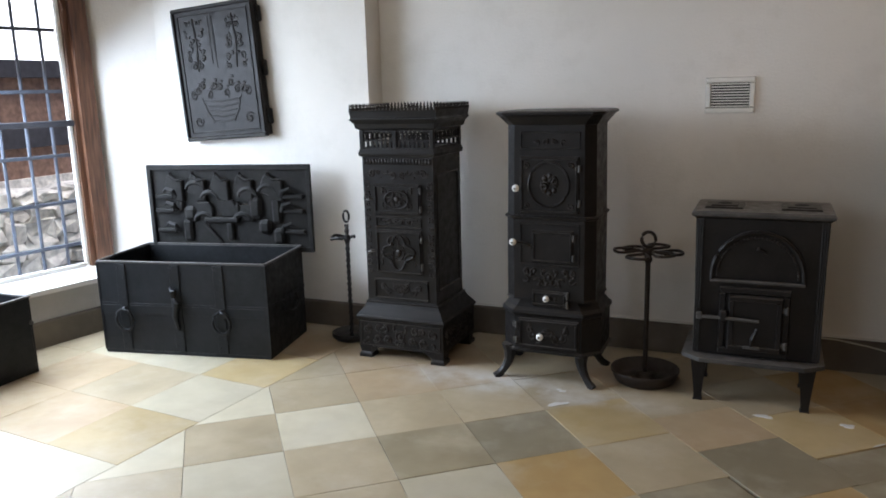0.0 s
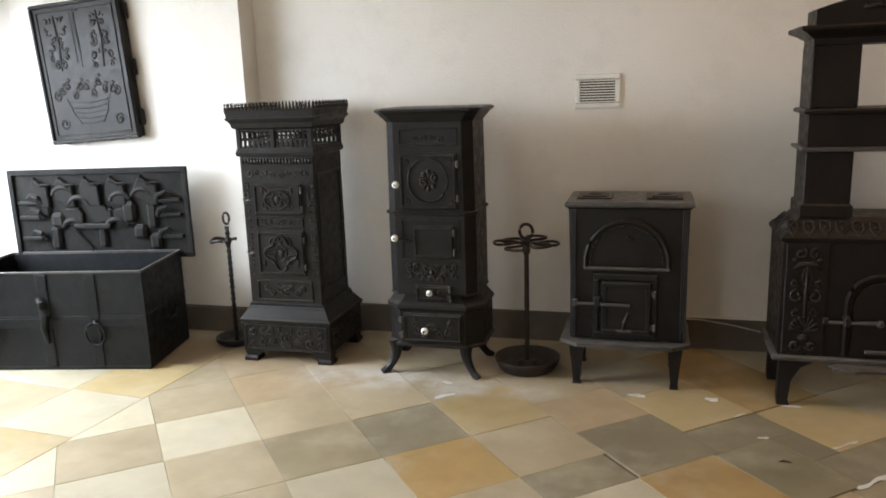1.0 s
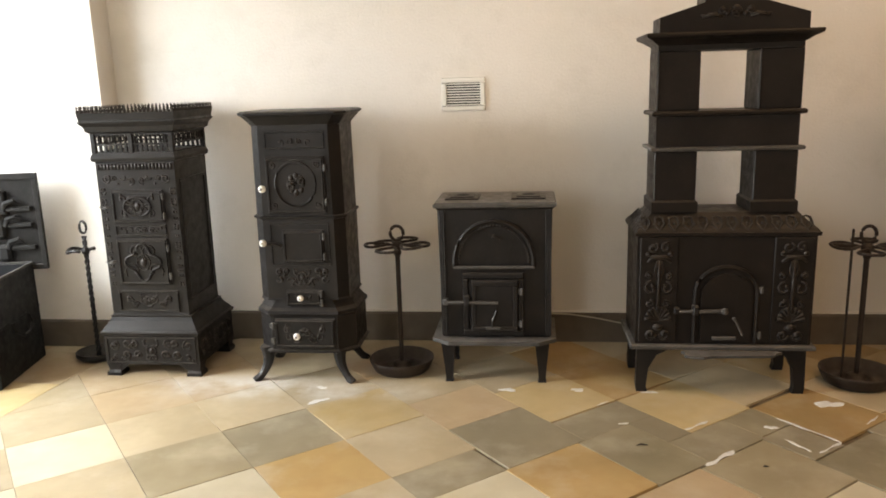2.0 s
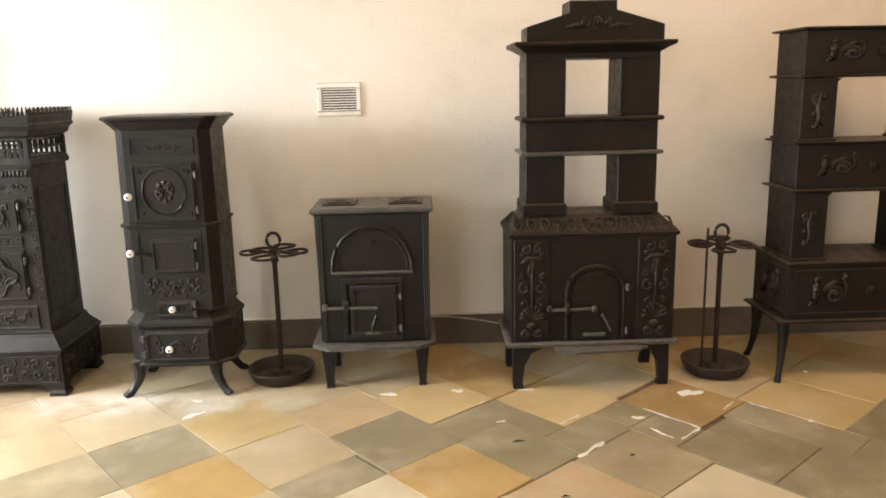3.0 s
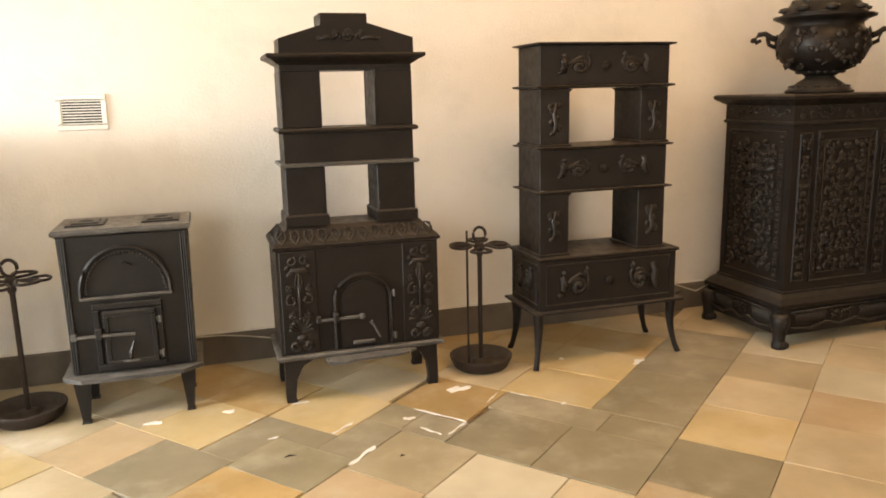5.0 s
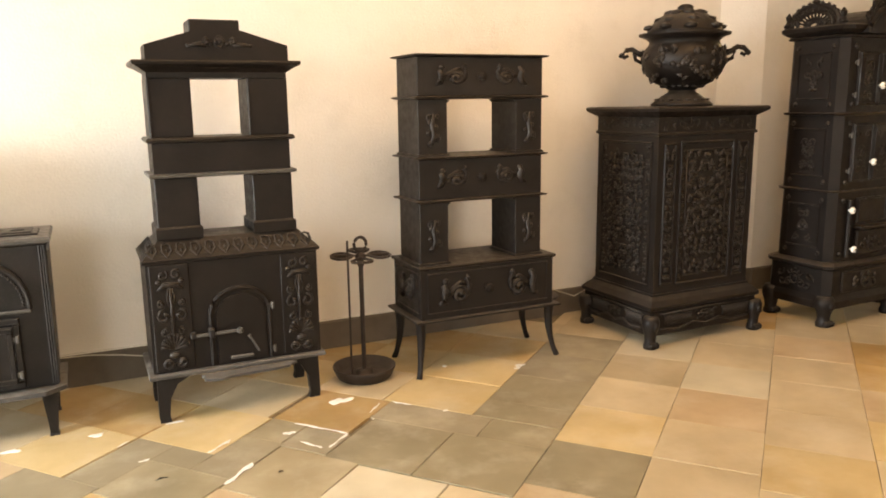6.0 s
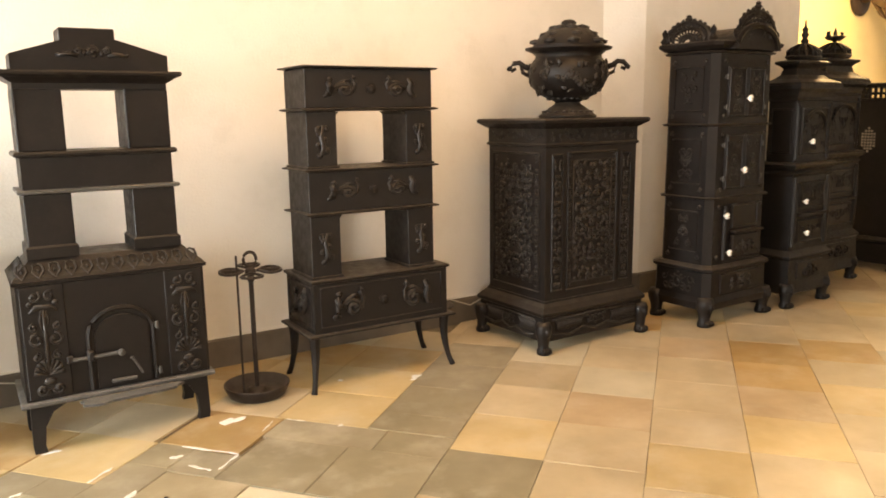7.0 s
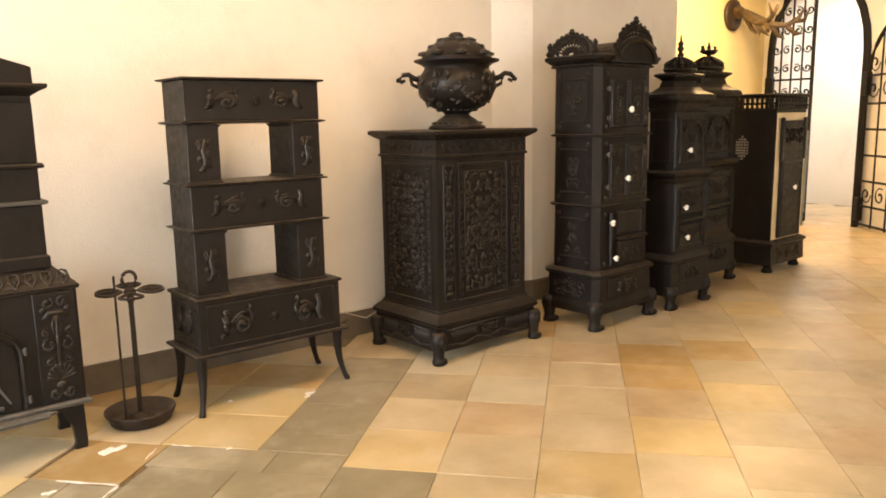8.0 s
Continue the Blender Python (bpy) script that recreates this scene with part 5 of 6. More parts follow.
def crest(bm, half, z0, h, y):
    """A dense pierced fan of scrollwork over a cornice."""
    fan = lambda f, g, n=14: [(half * f * math.cos(math.pi * k / n), y, z0 + h * g * math.sin(math.pi * k / n) ** 0.8) for k in range(n + 1)]
    tube(bm, fan(1.0, 0.74), 0.015, 6)
    tube(bm, fan(0.74, 0.50), 0.011, 6)
    tube(bm, fan(0.42, 0.30), 0.010, 6)
    for k in range(1, 12):
        a = math.pi * k / 12
        c, s = math.cos(a), math.sin(a) ** 0.8
        tube(bm, [(half * 0.2 * c, y, z0 + h * 0.12 * s), (half * 0.98 * c, y, z0 + h * 0.72 * s)], 0.007, 5)
        spiral(bm, half * 0.87 * c, z0 + h * 0.62 * s, y, half * 0.11, 1.2, k, 1 if k % 2 else -1, 0.008)
        blob(bm, half * 1.04 * c, y, z0 + h * 0.78 * s, 0.018, 0.012, 0.020)
    for s in (-1, 1):
        spiral(bm, s * half * 1.08, z0 + h * 0.10, y, half * 0.16, 1.3, 0 if s > 0 else math.pi, s, 0.012)
        blob(bm, s * half * 0.34, y, z0 + h * 0.16, half * 0.16, 0.012, h * 0.10)
    blob(bm, 0, y, z0 + h * 0.70, half * 0.20, 0.016, h * 0.14)
    lathe(bm, [(0.014, z0 + h * 0.78), (0.028, z0 + h * 0.86), (0.014, z0 + h * 0.91), (0.020, z0 + h * 0.95), (0.006, z0 + h * 1.0)], 8, 0, y)


def cabinet_stove():
    c = thing("storey_stove", 5.495, 3.21, 0, 2.0, "tall black three-storey cast-iron stove with crests and white knobs", "stove", "cast-iron stoves along the wall")
    m = IRON_BROWN
    plan = lambda o: rect(-0.325, 0.32, 0.03, 0.45, o, 0.045)
    part("base", stack(bmx(), plan, [(0.105, 0.0), (0.115, 0.04), (0.165, 0.05), (0.20, 0.03), (0.37, 0.025), (0.385, 0.045), (0.40, 0.045), (0.42, 0.015)]), m, c)
    for z0, z1 in ((0.4205, 0.868), (0.8865, 1.358), (1.3785, 1.835)):
        s = part("storey", stack(bmx(), plan, [(z0, 0.0), (z1, -0.004), (z1 + 0.004, 0.018), (z1 + 0.014, 0.022), (z1 + 0.0195, 0.008)]), m, c)
        part("side_frame", turned(moulding(bmx(), -0.12, 0.12, z0 + 0.08, z1 - 0.08, 0, 0.010, 0.008), faced(-0.325, 0.24, -90)), m, s)
        part("side_relief", turned(scrolls(bmx(), -0.07, 0.07, z0 + 0.12, z1 - 0.12, -0.002, int(z0 * 100), 0.035, 0.006), faced(-0.325, 0.24, -90)), m, s)
        for k in (-1, 1):
            for zz in (z0 + 0.05, z1 - 0.05):
                for bx, by, rx, ry in ((k * 0.235, 0.024, 0.018, 0.010), (-0.325, 0.24 + k * 0.125, 0.010, 0.018)):
                    bm = bmx()
                    blob(bm, bx, by, zz, rx, ry, 0.018)
                    part("boss", bm, IRON_RUBBED_LIT, s, smooth=True)
    part("cornice", stack(bmx(), plan, [(1.855, 0.0), (1.865, 0.025), (1.885, 0.05), (1.905, 0.055), (1.915, 0.04)]), m, c)
    part("hood", loft(bmx(), [[(x, yy, z) for x, _, z in arch_pts(0, 1.86, 0.225, 0.15, 0, 16)] for yy in (-0.035, 0.36)]), m, c, "arched hood over the front")
    part("hood_rim", tube(bmx(), arch_pts(0, 1.855, 0.23, 0.16, -0.045, 18), 0.02, 6), m, c)
    bm = bmx()
    crest(bm, 0.20, 1.93, 0.24, -0.03)
    part("crest", bm, m, c, "pierced scroll crest")
    bm = bmx()
    crest(bm, 0.17, 1.91, 0.18, 0)
    part("crest", turned(bm, faced(-0.355, 0.24, -90)), m, c, "pierced scroll crest")
    for x, yy in ((-0.36, 0.04), (-0.36, 0.43)):
        part("finial", lathe(bmx(), [(0.022, 1.915), (0.03, 1.93), (0.012, 1.955), (0.022, 1.985), (0.004, 2.01)], 10, x, yy), m, c)
    y = 0.03
    for a, b in ((-0.2, -0.005), (0.005, 0.20)):
        for z0, z1, sd in ((0.935, 1.31, 81), (1.42, 1.75, 82)):
            small_door(c, a, b, z0, z1, y, sd, 0.05, hinges=False, material=m)
    for z0, z1 in ((0.935, 1.31), (1.42, 1.75)):
        for x in (-0.215, 0.215):
            for f in (0.2, 0.8):
                hinge(c, x, y - 0.012, z0 + f * (z1 - z0))
    small_door(c, -0.10, 0.20, 0.66, 0.83, y, 83, 0.03, hinges=False, relief=False, material=m)
    part("air_door", box(bmx(), -0.10, 0.20, y - 0.03, y, 0.45, 0.62, 0.01), m, c)
    part("air_relief", scrolls(bmx(), -0.06, 0.16, 0.47, 0.56, y - 0.03, 84, 0.04, 0.009), m, c)
    part("ledge", box(bmx(), -0.11, 0.22, y - 0.06, y, 0.63, 0.648, 0.005), m, c)
    part("post", tube(bmx(), [(-0.17, y - 0.01, 0.45), (-0.17, y - 0.01, 0.82)], 0.014, 8), m, c)
    part("ash_drawer", box(bmx(), -0.22, 0.22, -0.01, 0.03, 0.215, 0.355, 0.006), m, c)
    part("ash_relief", scrolls(bmx(), -0.12, 0.12, 0.235, 0.335, -0.012, 85, 0.045, 0.010), m, c)
    part("side_grille", turned(scrolls(bmx(), -0.14, 0.14, 0.225, 0.35, -0.002, 86, 0.04, 0.006), faced(-0.36, 0.24, -90)), m, c)
    for x, z in ((-0.001, 1.543), (-0.022, 1.062), (-0.191, 0.758), (-0.145, 0.50)):
        knob(c, x, y - 0.035, z, 0.024)
    for x in (-0.335, 0.325):
        for yy in (0.025, 0.44):
            claw_foot(c, x, yy, 0.20, 0.055, m)
    return c


cabinet_stove()


def dome_stove(x, y, turn, W, D, k, bowl, white, label):
    c = thing("dome_stove", x, y, 0, turn, label, "stove", "cast-iron stoves along the wall")
    m = IRON_DARK
    plan = lambda o: rect(-W / 2, W / 2, 0.03, 0.03 + D, o)
    part("base", stack(bmx(), plan, [(0.10 * k, 0.02), (0.115 * k, 0.04), (0.17 * k, 0.03), (0.36 * k, 0.02), (0.375 * k, 0.035), (0.39 * k, 0.035), (0.43 * k, -0.005)]), m, c)
    part("lower_body", stack(bmx(), plan, [(0.4305 * k, -0.004), (0.98 * k, -0.004), (1.0 * k, 0.012), (1.02 * k, 0.0), (1.045 * k, 0.028), (1.065 * k, 0.034), (1.08 * k, 0.02)]), m, c)
    part("upper_body", stack(bmx(), plan, [(1.0805 * k, -0.02), (1.52 * k, -0.02), (1.53 * k, -0.008), (1.55 * k, -0.015), (1.585 * k, 0.0), (1.61 * k, 0.03), (1.635 * k, 0.034)]), m, c)
    part("roof", stack(bmx(), plan, [(1.6355 * k, 0.03), (1.655 * k, 0.022), (1.68 * k, -0.03), (1.71 * k, -0.065), (1.755 * k, -0.078), (1.775 * k, -0.06), (1.79 * k, -0.035), (1.805 * k, -0.034), (1.815 * k, -0.06)]), m, c, "dusty swept roof")
    cy = 0.03 + D / 2
    R, oval = W / 2 - 0.085, (D / 2 - 0.03) / (W / 2 - 0.085)
    at = lambda bm: turned(bm, Matrix.Translation((0, cy, 0)) @ Matrix.Diagonal((1, oval, 1, 1)))
    dome = part("dome", at(lathe(bmx(), [(R * 0.9, 1.8155 * k), (R * 1.02, 1.83 * k), (R * 1.08, 1.842 * k), (R * 1.0, 1.85 * k)], 20)), m, c, "ribbed openwork dome")
    part("dome_shell", at(lathe(bmx(), [(R * 0.86, 1.85 * k), (R * 0.7, 1.885 * k), (R * 0.35, 1.91 * k), (R * 0.1, 1.92 * k)], 20)), m, dome)
    for q in range(14):
        a = q * 2 * math.pi / 14
        part("rib", at(tube(bmx(), [(R * f * math.cos(a), R * f * math.sin(a), z * k) for f, z in ((1.0, 1.845), (0.95, 1.875), (0.72, 1.90), (0.35, 1.925), (0.08, 1.935))], [0.012, 0.017, 0.014, 0.012, 0.008], 5)), m, dome)
    if bowl:
        prof = [(0.035, 1.91), (0.014, 1.935), (0.020, 1.95), (0.060, 1.962), (0.082, 1.985), (0.068, 1.99), (0.02, 1.975), (0.012, 1.99), (0.018, 2.01), (0.010, 2.03), (0.004, 2.055)]
    else:
        prof = [(0.035, 1.92), (0.018, 1.935), (0.030, 1.955), (0.014, 1.975), (0.028, 2.0), (0.016, 2.02), (0.024, 2.04), (0.008, 2.06), (0.004, 2.105)]
    part("finial", lathe(bmx(), [(r, z * k) for r, z in prof], 12, 0, cy), m, c, "turned cast finial", True)
    if bowl:
        for sx in (-1, 1):
            part("finial_curl", tube(bmx(), [(sx * 0.06, cy, 1.965 * k), (sx * 0.10, cy, 1.985 * k), (sx * 0.105, cy, 2.015 * k), (sx * 0.085, cy, 2.02 * k)], [0.018, 0.02, 0.016, 0.008], 6), m, c)
    y0 = 0.05
    h = W / 2 - 0.07
    d = small_door(c, -h, h, 1.13 * k, 1.48 * k, y0, 91, 0.05, hinges=False, material=m)
    part("arch", tube(bmx(), arch_pts(0, 1.33 * k, h - 0.04, 0.12, y0 - 0.02, 14), 0.014, 6), m, d)
    small_door(c, -h, h, 0.74 * k, 0.94 * k, 0.034, 92, 0.05, hinges=False, material=m)
    part("ledge", box(bmx(), -h, h, -0.01, 0.034, 0.685 * k, 0.705 * k, 0.004), m, c)
    small_door(c, -h, h, 0.48 * k, 0.66 * k, 0.034, 93, 0.05, hinges=False, material=m)
    part("ash_drawer", box(bmx(), -h, h, -0.005, 0.02, 0.21 * k, 0.34 * k, 0.006), m, c)
    part("ash_relief", scrolls(bmx(), -h * 0.7, h * 0.7, 0.225 * k, 0.325 * k, -0.006, 94, 0.05, 0.010), m, c)
    for s in (-1, 1):
        part("corner_column", tube(bmx(), [(s * (W / 2 - 0.03), 0.03, 0.46 * k), (s * (W / 2 - 0.03), 0.028, 0.70 * k), (s * (W / 2 - 0.03), 0.03, 0.97 * k)], [0.018, 0.026, 0.018], 8), m, c)
        part("corner_column", tube(bmx(), [(s * (W / 2 - 0.04), 0.05, 1.10 * k), (s * (W / 2 - 0.04), 0.05, 1.50 * k)], 0.018, 8), m, c)
    part("side_window", turned(moulding(bmx(), -D * 0.32, D * 0.32, 1.14 * k, 1.47 * k, 0, 0.014, 0.008), faced(-W / 2 + 0.02, cy, -90)), m, c)
    if white:
        for x2, z in white:
            knob(c, x2, 0.0, z, 0.022)
    for sx in (-1, 1):
        for yy in (0.03, 0.03 + D):
            claw_foot(c, sx * (W / 2 - 0.0), yy, 0.185 * k, 0.05, m)
    return c


dome_stove(6.295, 3.185, 2, 0.49, 0.26, 1.0, False, ((-0.084, 1.232), (-0.118, 0.794), (-0.079, 0.557)), "slim black cast-iron stove with ribbed dome, finial and white knobs")
dome_stove(7.15, 3.47, 2, 0.56, 0.26, 1.03, True, (), "dark cast-iron stove with swept roof and bowl finial")


def cream_stove():
    c = thing("enamelled_stove", 8.22, 3.37, 0, 2, "dark stove with cream enamel front border and pierced gallery", "stove", "cast-iron stoves along the wall")
    m = IRON_DARK
    plan = lambda o: rect(-0.31, 0.31, 0.02, 0.66, o)
    part("base", stack(bmx(), plan, [(0.07, 0.02), (0.08, 0.035), (0.255, 0.03), (0.27, 0.05), (0.285, 0.045), (0.31, 0.01)]), m, c)
    part("body", stack(bmx(), plan, [(0.3105, 0), (1.53, 0)]), m, c)
    part("front_border", moulding(bmx(), -0.30, 0.30, 0.315, 1.505, 0.02, 0.075, 0.008), CREAM, c, "cream enamelled border")
    d = part("door", box(bmx(), -0.225, 0.225, -0.015, 0.018, 0.33, 1.43, 0.006), m, c)
    part("frame", moulding(bmx(), -0.205, 0.205, 0.35, 1.05, -0.014, 0.014, 0.010), m, d)
    bm = scrolls(bmx(), -0.21, 0.21, 1.20, 1.40, -0.016, 101, 0.06, 0.012)
    for s in (-1, 1):
        box(bm, *sorted((s * 0.20, s * 0.27)), -0.02, 0.0, 1.06, 1.46, 0.01)
    part("relief", bm, m, d, "heavy cast ornament")
    part("cornice", stack(bmx(), plan, [(1.5305, 0.0), (1.54, 0.015), (1.55, 0.01)]), m, c)
    bm = bmx()
    for k in range(13):
        x = -0.30 + k * 0.05
        for yy in (0.02, 0.66):
            box(bm, x - 0.010, x + 0.010, yy - 0.008, yy + 0.008, 1.55, 1.645, 0)
    for k in range(1, 13):
        yy = 0.02 + k * 0.0492
        for x in (-0.30, 0.30):
            box(bm, x - 0.008, x + 0.008, yy - 0.010, yy + 0.010, 1.55, 1.645, 0)
    for yy in (0.02, 0.66):
        box(bm, -0.30, 0.30, yy - 0.006, yy + 0.006, 1.585, 1.60, 0)
    for x in (-0.30, 0.30):
        box(bm, x - 0.006, x + 0.006, 0.02, 0.66, 1.585, 1.60, 0)
    part("gallery", bm, m, c, "pierced cast gallery")
    part("top", stack(bmx(), plan, [(1.6455, 0.0), (1.655, 0.03), (1.675, 0.04), (1.68, 0.035)]), m, c)
    part("base_panel", moulding(bmx(), -0.22, 0.22, 0.10, 0.24, -0.012, 0.012, 0.008), m, c)
    part("base_relief", scrolls(bmx(), -0.17, 0.17, 0.12, 0.22, -0.012, 102, 0.05, 0.008), m, c)
    bm = bmx()
    for i in range(-2, 3):
        for j in range(-4, 5):
            if (i / 2.4) ** 2 + (j / 4.4) ** 2 < 1:
                box(bm, i * 0.026 - 0.009, i * 0.026 + 0.009, -0.004, 0.002, 1.18 + j * 0.026 - 0.009, 1.18 + j * 0.026 + 0.009, 0)
    part("side_vent", turned(bm, faced(-0.31, 0.34, -90)), PALE_VENT, c, "oval of pale pierced squares")
    knob(c, 0.03, -0.03, 0.80, 0.026)
    for x in (-0.28, 0.28):
        for yy in (0.05, 0.63):
            part("foot", lathe(bmx(), [(0.05, 0.0), (0.055, 0.02), (0.035, 0.05), (0.05, 0.071)], 12, x, yy), m, c)
    return c


cream_stove()

# -- wall vent --
vent = thing("air_vent", 0.217, WALL_Y, 1.430, 0, "square white plastic air vent with slats on the wall", "air vent")
bm = bmx()
moulding(bm, -0.122, 0.122, -0.092, 0.092, 0.0, 0.03, 0.016)
part("frame", bm, VENT_WHITE, vent)
part("backing", box(bmx(), -0.093, 0.093, -0.003, -0.001, -0.063, 0.063, 0), BLACK_GAP, vent)
for k in range(9):
    bm = box(bmx(), -0.093, 0.093, -0.012, -0.004, -0.060 + k * 0.0142, -0.060 + k * 0.0142 + 0.0065, 0.001)
    part("slat", bm, VENT_WHITE, vent)

# -- cables on the skirting --
cab = part("cable", tube(bmx(), [(0.62, 4.276, 0.176), (0.80, 4.27, 0.172), (0.95, 4.272, 0.15), (1.12, 4.272, 0.115), (1.30, 4.276, 0.10), (1.6, 4.277, 0.10)], 0.004, 6), CABLE)
tagged(cab, "thin pale cable drooping along the skirting", "cable")
cab = part("cable", tube(bmx(), [(3.45, 4.276, 0.19), (3.75, 4.27, 0.185), (3.90, 4.23, 0.13), (4.00, 4.24, 0.16), (4.2, 4.276, 0.19)], 0.004, 6), CABLE)
tagged(cab, "thin pale cable looping over the skirting", "cable")

# -- far wall with the arched doorway --
FX, AY, AW, AS, AR = 11.6, 4.745, 0.635, 2.30, 1.02
bm = bmx()
ring = [(AY + AW, 0.0), (AY + AW, AS)] + [(AY + AW * math.cos(radians(a)), AS + AR * math.sin(radians(a))) for a in range(15, 180, 15)] + [(AY - AW, AS), (AY - AW, 0.0)]
outer = [(7.1, -0.02), (7.1, AS)] + [(AY + 2.24 * math.cos(radians(a)), min(3.41, AS + 2.2 * math.tan(radians(min(a, 180 - a, 80))))) for a in range(15, 180, 15)] + [(2.6, AS), (2.6, -0.02)]
loft(bm, [[(x, q[0], q[1]) for q in loop] for x, loop in ((FX, ring), (FX, outer), (FX + 0.45, outer), (FX + 0.45, ring), (FX, ring))], cap=False, closed=False)
setting("wall_east", bm, PLASTER, "pale plastered end wall with an arched doorway")
plan_wall("wall_east_south", [(11.6, -4.1), (12.05, -4.1), (12.05, 2.62), (11.6, 2.62)], -0.02, 3.41, PLASTER, "pale plastered end wall")
arch = thing("door_1", FX - 0.02, AY, 0, -90, "black iron arched door frame with pierced grille leaves", "door")
tagged(arch, kind="structure")
pts = [(q[0] - AY, q[1]) for q in ring]
part("frame", tube(bmx(), [(-a, 0, b) for a, b in pts], 0.05, 8), IRON_DARK, arch, "black arched iron frame")


def gate_leaf(width, h0, rise, turn, x, y):
    g = thing("gate_leaf", x, y, 0, turn, "open black wrought-iron gate leaf of the arched doorway", "gate", "gate leaves")
    n = 5 if width < 0.8 else 4
    top = lambda f: h0 + rise * math.sqrt(max(0.0, 1 - (1 - f) ** 2))
    for k in range(n):
        f = k / (n - 1)
        part("bar", tube(bmx(), [(f * width, 0, 0.03), (f * width, 0, top(f))], 0.024 if k in (0, n - 1) else 0.013, 6), IRON_DARK, g)
    part("arch_bar", tube(bmx(), [(i / 12 * width, 0, top(i / 12)) for i in range(13)], 0.026, 6), IRON_DARK, g)
    for z in (0.06, 0.30, 0.62, 0.95, 1.28, 1.60, 1.95):
        part("crossbar", tube(bmx(), [(0, 0, z), (width, 0, z)], 0.016, 6), IRON_DARK, g)
    bm = bmx()
    for k in range(n - 1):
        for z in (0.45, 1.78, 2.1, 2.35, 2.6, 2.85):
            if z < top((k + 0.5) / (n - 1)) - 0.1:
                spiral(bm, (k + 0.5) * width / (n - 1), z, 0, width / n * 0.5, 1.2, k, 1 if k % 2 else -1, 0.010)
    part("scrollwork", bm, IRON_DARK, g)
    part("hinge", box(bmx(), -0.06, 0.05, -0.04, 0.04, 1.70, 2.0, 0.01), IRON_DARK, g)
    part("hinge", box(bmx(), -0.06, 0.05, -0.04, 0.04, 0.10, 0.40, 0.01), IRON_DARK, g)
    return g


gate_leaf(0.95, 1.85, 0.85, 230, FX - 0.10, AY - AW - 0.06)
gate_leaf(0.60, 2.25, 0.98, -94, FX - 0.07, AY + AW - 0.03)
# vestibule beyond the doorway
plan_wall("wall_vestibule", [(14.0, 2.0), (14.3, 2.0), (14.3, 7.0), (14.0, 7.0)], -0.02, 3.41, PLASTER, "white wall of the bright vestibule")
plan_wall("wall_vestibule_side", [(12.05, 3.6), (14.0, 3.6), (14.0, 3.75), (12.05, 3.75)], -0.02, 3.41, PLASTER, "white side wall of the vestibule")
plan_wall("wall_vestibule_side", [(12.05, 6.6), (14.0, 6.6), (14.0, 6.8), (12.05, 6.8)], -0.02, 3.41, PLASTER, "white side wall of the vestibule")
screen = part("panel", box(bmx(), 11.2, 11.24, 4.62, 4.92, 0.18, 1.27, 0.004), CURTAIN)
tagged(screen, "narrow blue-grey board behind the enamelled stove", "board")
part("leg", box(bmx(), 11.205, 11.235, 4.64, 4.68, 0, 0.18, 0.002), CURTAIN, screen)
part("leg", box(bmx(), 11.205, 11.235, 4.86, 4.90, 0, 0.18, 0.002), CURTAIN, screen)


def antlers():
    c = thing("mounted_antlers", 10.70, 5.45, 2.80, 0, "brown deer antlers on a round dark wooden shield", "antlers")
    part("shield", turned(lathe(bmx(), [(0.20, 0), (0.21, 0.03), (0.16, 0.05), (0.05, 0.055)], 20), pose(0, 0.045, 0, 90)), DARK_WOOD, c, "dark wooden shield", True)
    part("skull", turned(lathe(bmx(), [(0.07, 0), (0.085, 0.05), (0.06, 0.11), (0.02, 0.14)], 12), pose(0, 0.0, 0.02, 90)), ANTLER, c, smooth=True)
    for s in (-1, 1):
        bm = bmx()
        tube(bm, [(s * 0.05, -0.10, 0.02), (s * 0.12, -0.24, -0.06), (s * 0.20, -0.42, -0.16), (s * 0.27, -0.58, -0.18), (s * 0.32, -0.70, -0.10), (s * 0.34, -0.76, 0.02)], [0.05, 0.045, 0.042, 0.036, 0.028, 0.012], 8)
        for f in ((0.09, -0.18, -0.02, 0.16, -0.40, -0.30), (0.18, -0.38, -0.13, 0.34, -0.52, -0.34), (0.26, -0.56, -0.17, 0.46, -0.70, -0.28), (0.30, -0.66, -0.13, 0.52, -0.74, 0.02)):
            a, b = Vector((s * f[0], f[1], f[2])), Vector((s * f[3], f[4], f[5]))
            mid = (a + b) / 2 + Vector((0, -0.03, -0.07))
            tube(bm, [a, mid, b], [0.036, 0.028, 0.007], 7)
        part("antler", bm, ANTLER, c, "branched curved antler", True)
    return c


antlers()

# ---- floor slabs and flakes, last ----
PITCH, GA = 0.408, radians(40.3)
GU, GV, GO = Vector((math.cos(GA), math.sin(GA))), Vector((-math.sin(GA), math.cos(GA))), Vector((-0.215, 2.973))
PLAN = {
    3: "bbbrrbb.......",
    2: "ppbrrbb.......",
    1: "pbpbbbrb......",
    0: "bpbmgyrbo.....",
    -1: "bbbpobxyobo...",
    -2: "bbbpbxxxxbyo..",
    -3: "bbbbbxxxxobyo.",
    -4: "bbbbbxxxxxxxxx",
    -5: "bbbbbbbxxxxxxx",
}
COLOURS = {(i - 5, j): c for j, row in PLAN.items() for i, c in enumerate(row) if c != "."}
for cell in ((1, 1), (1, 0), (1, -1), (0, -2), (0, -3), (4, -3)):
    COLOURS[cell] = "x"
slab_meshes = {}
rnd = random.Random(11)


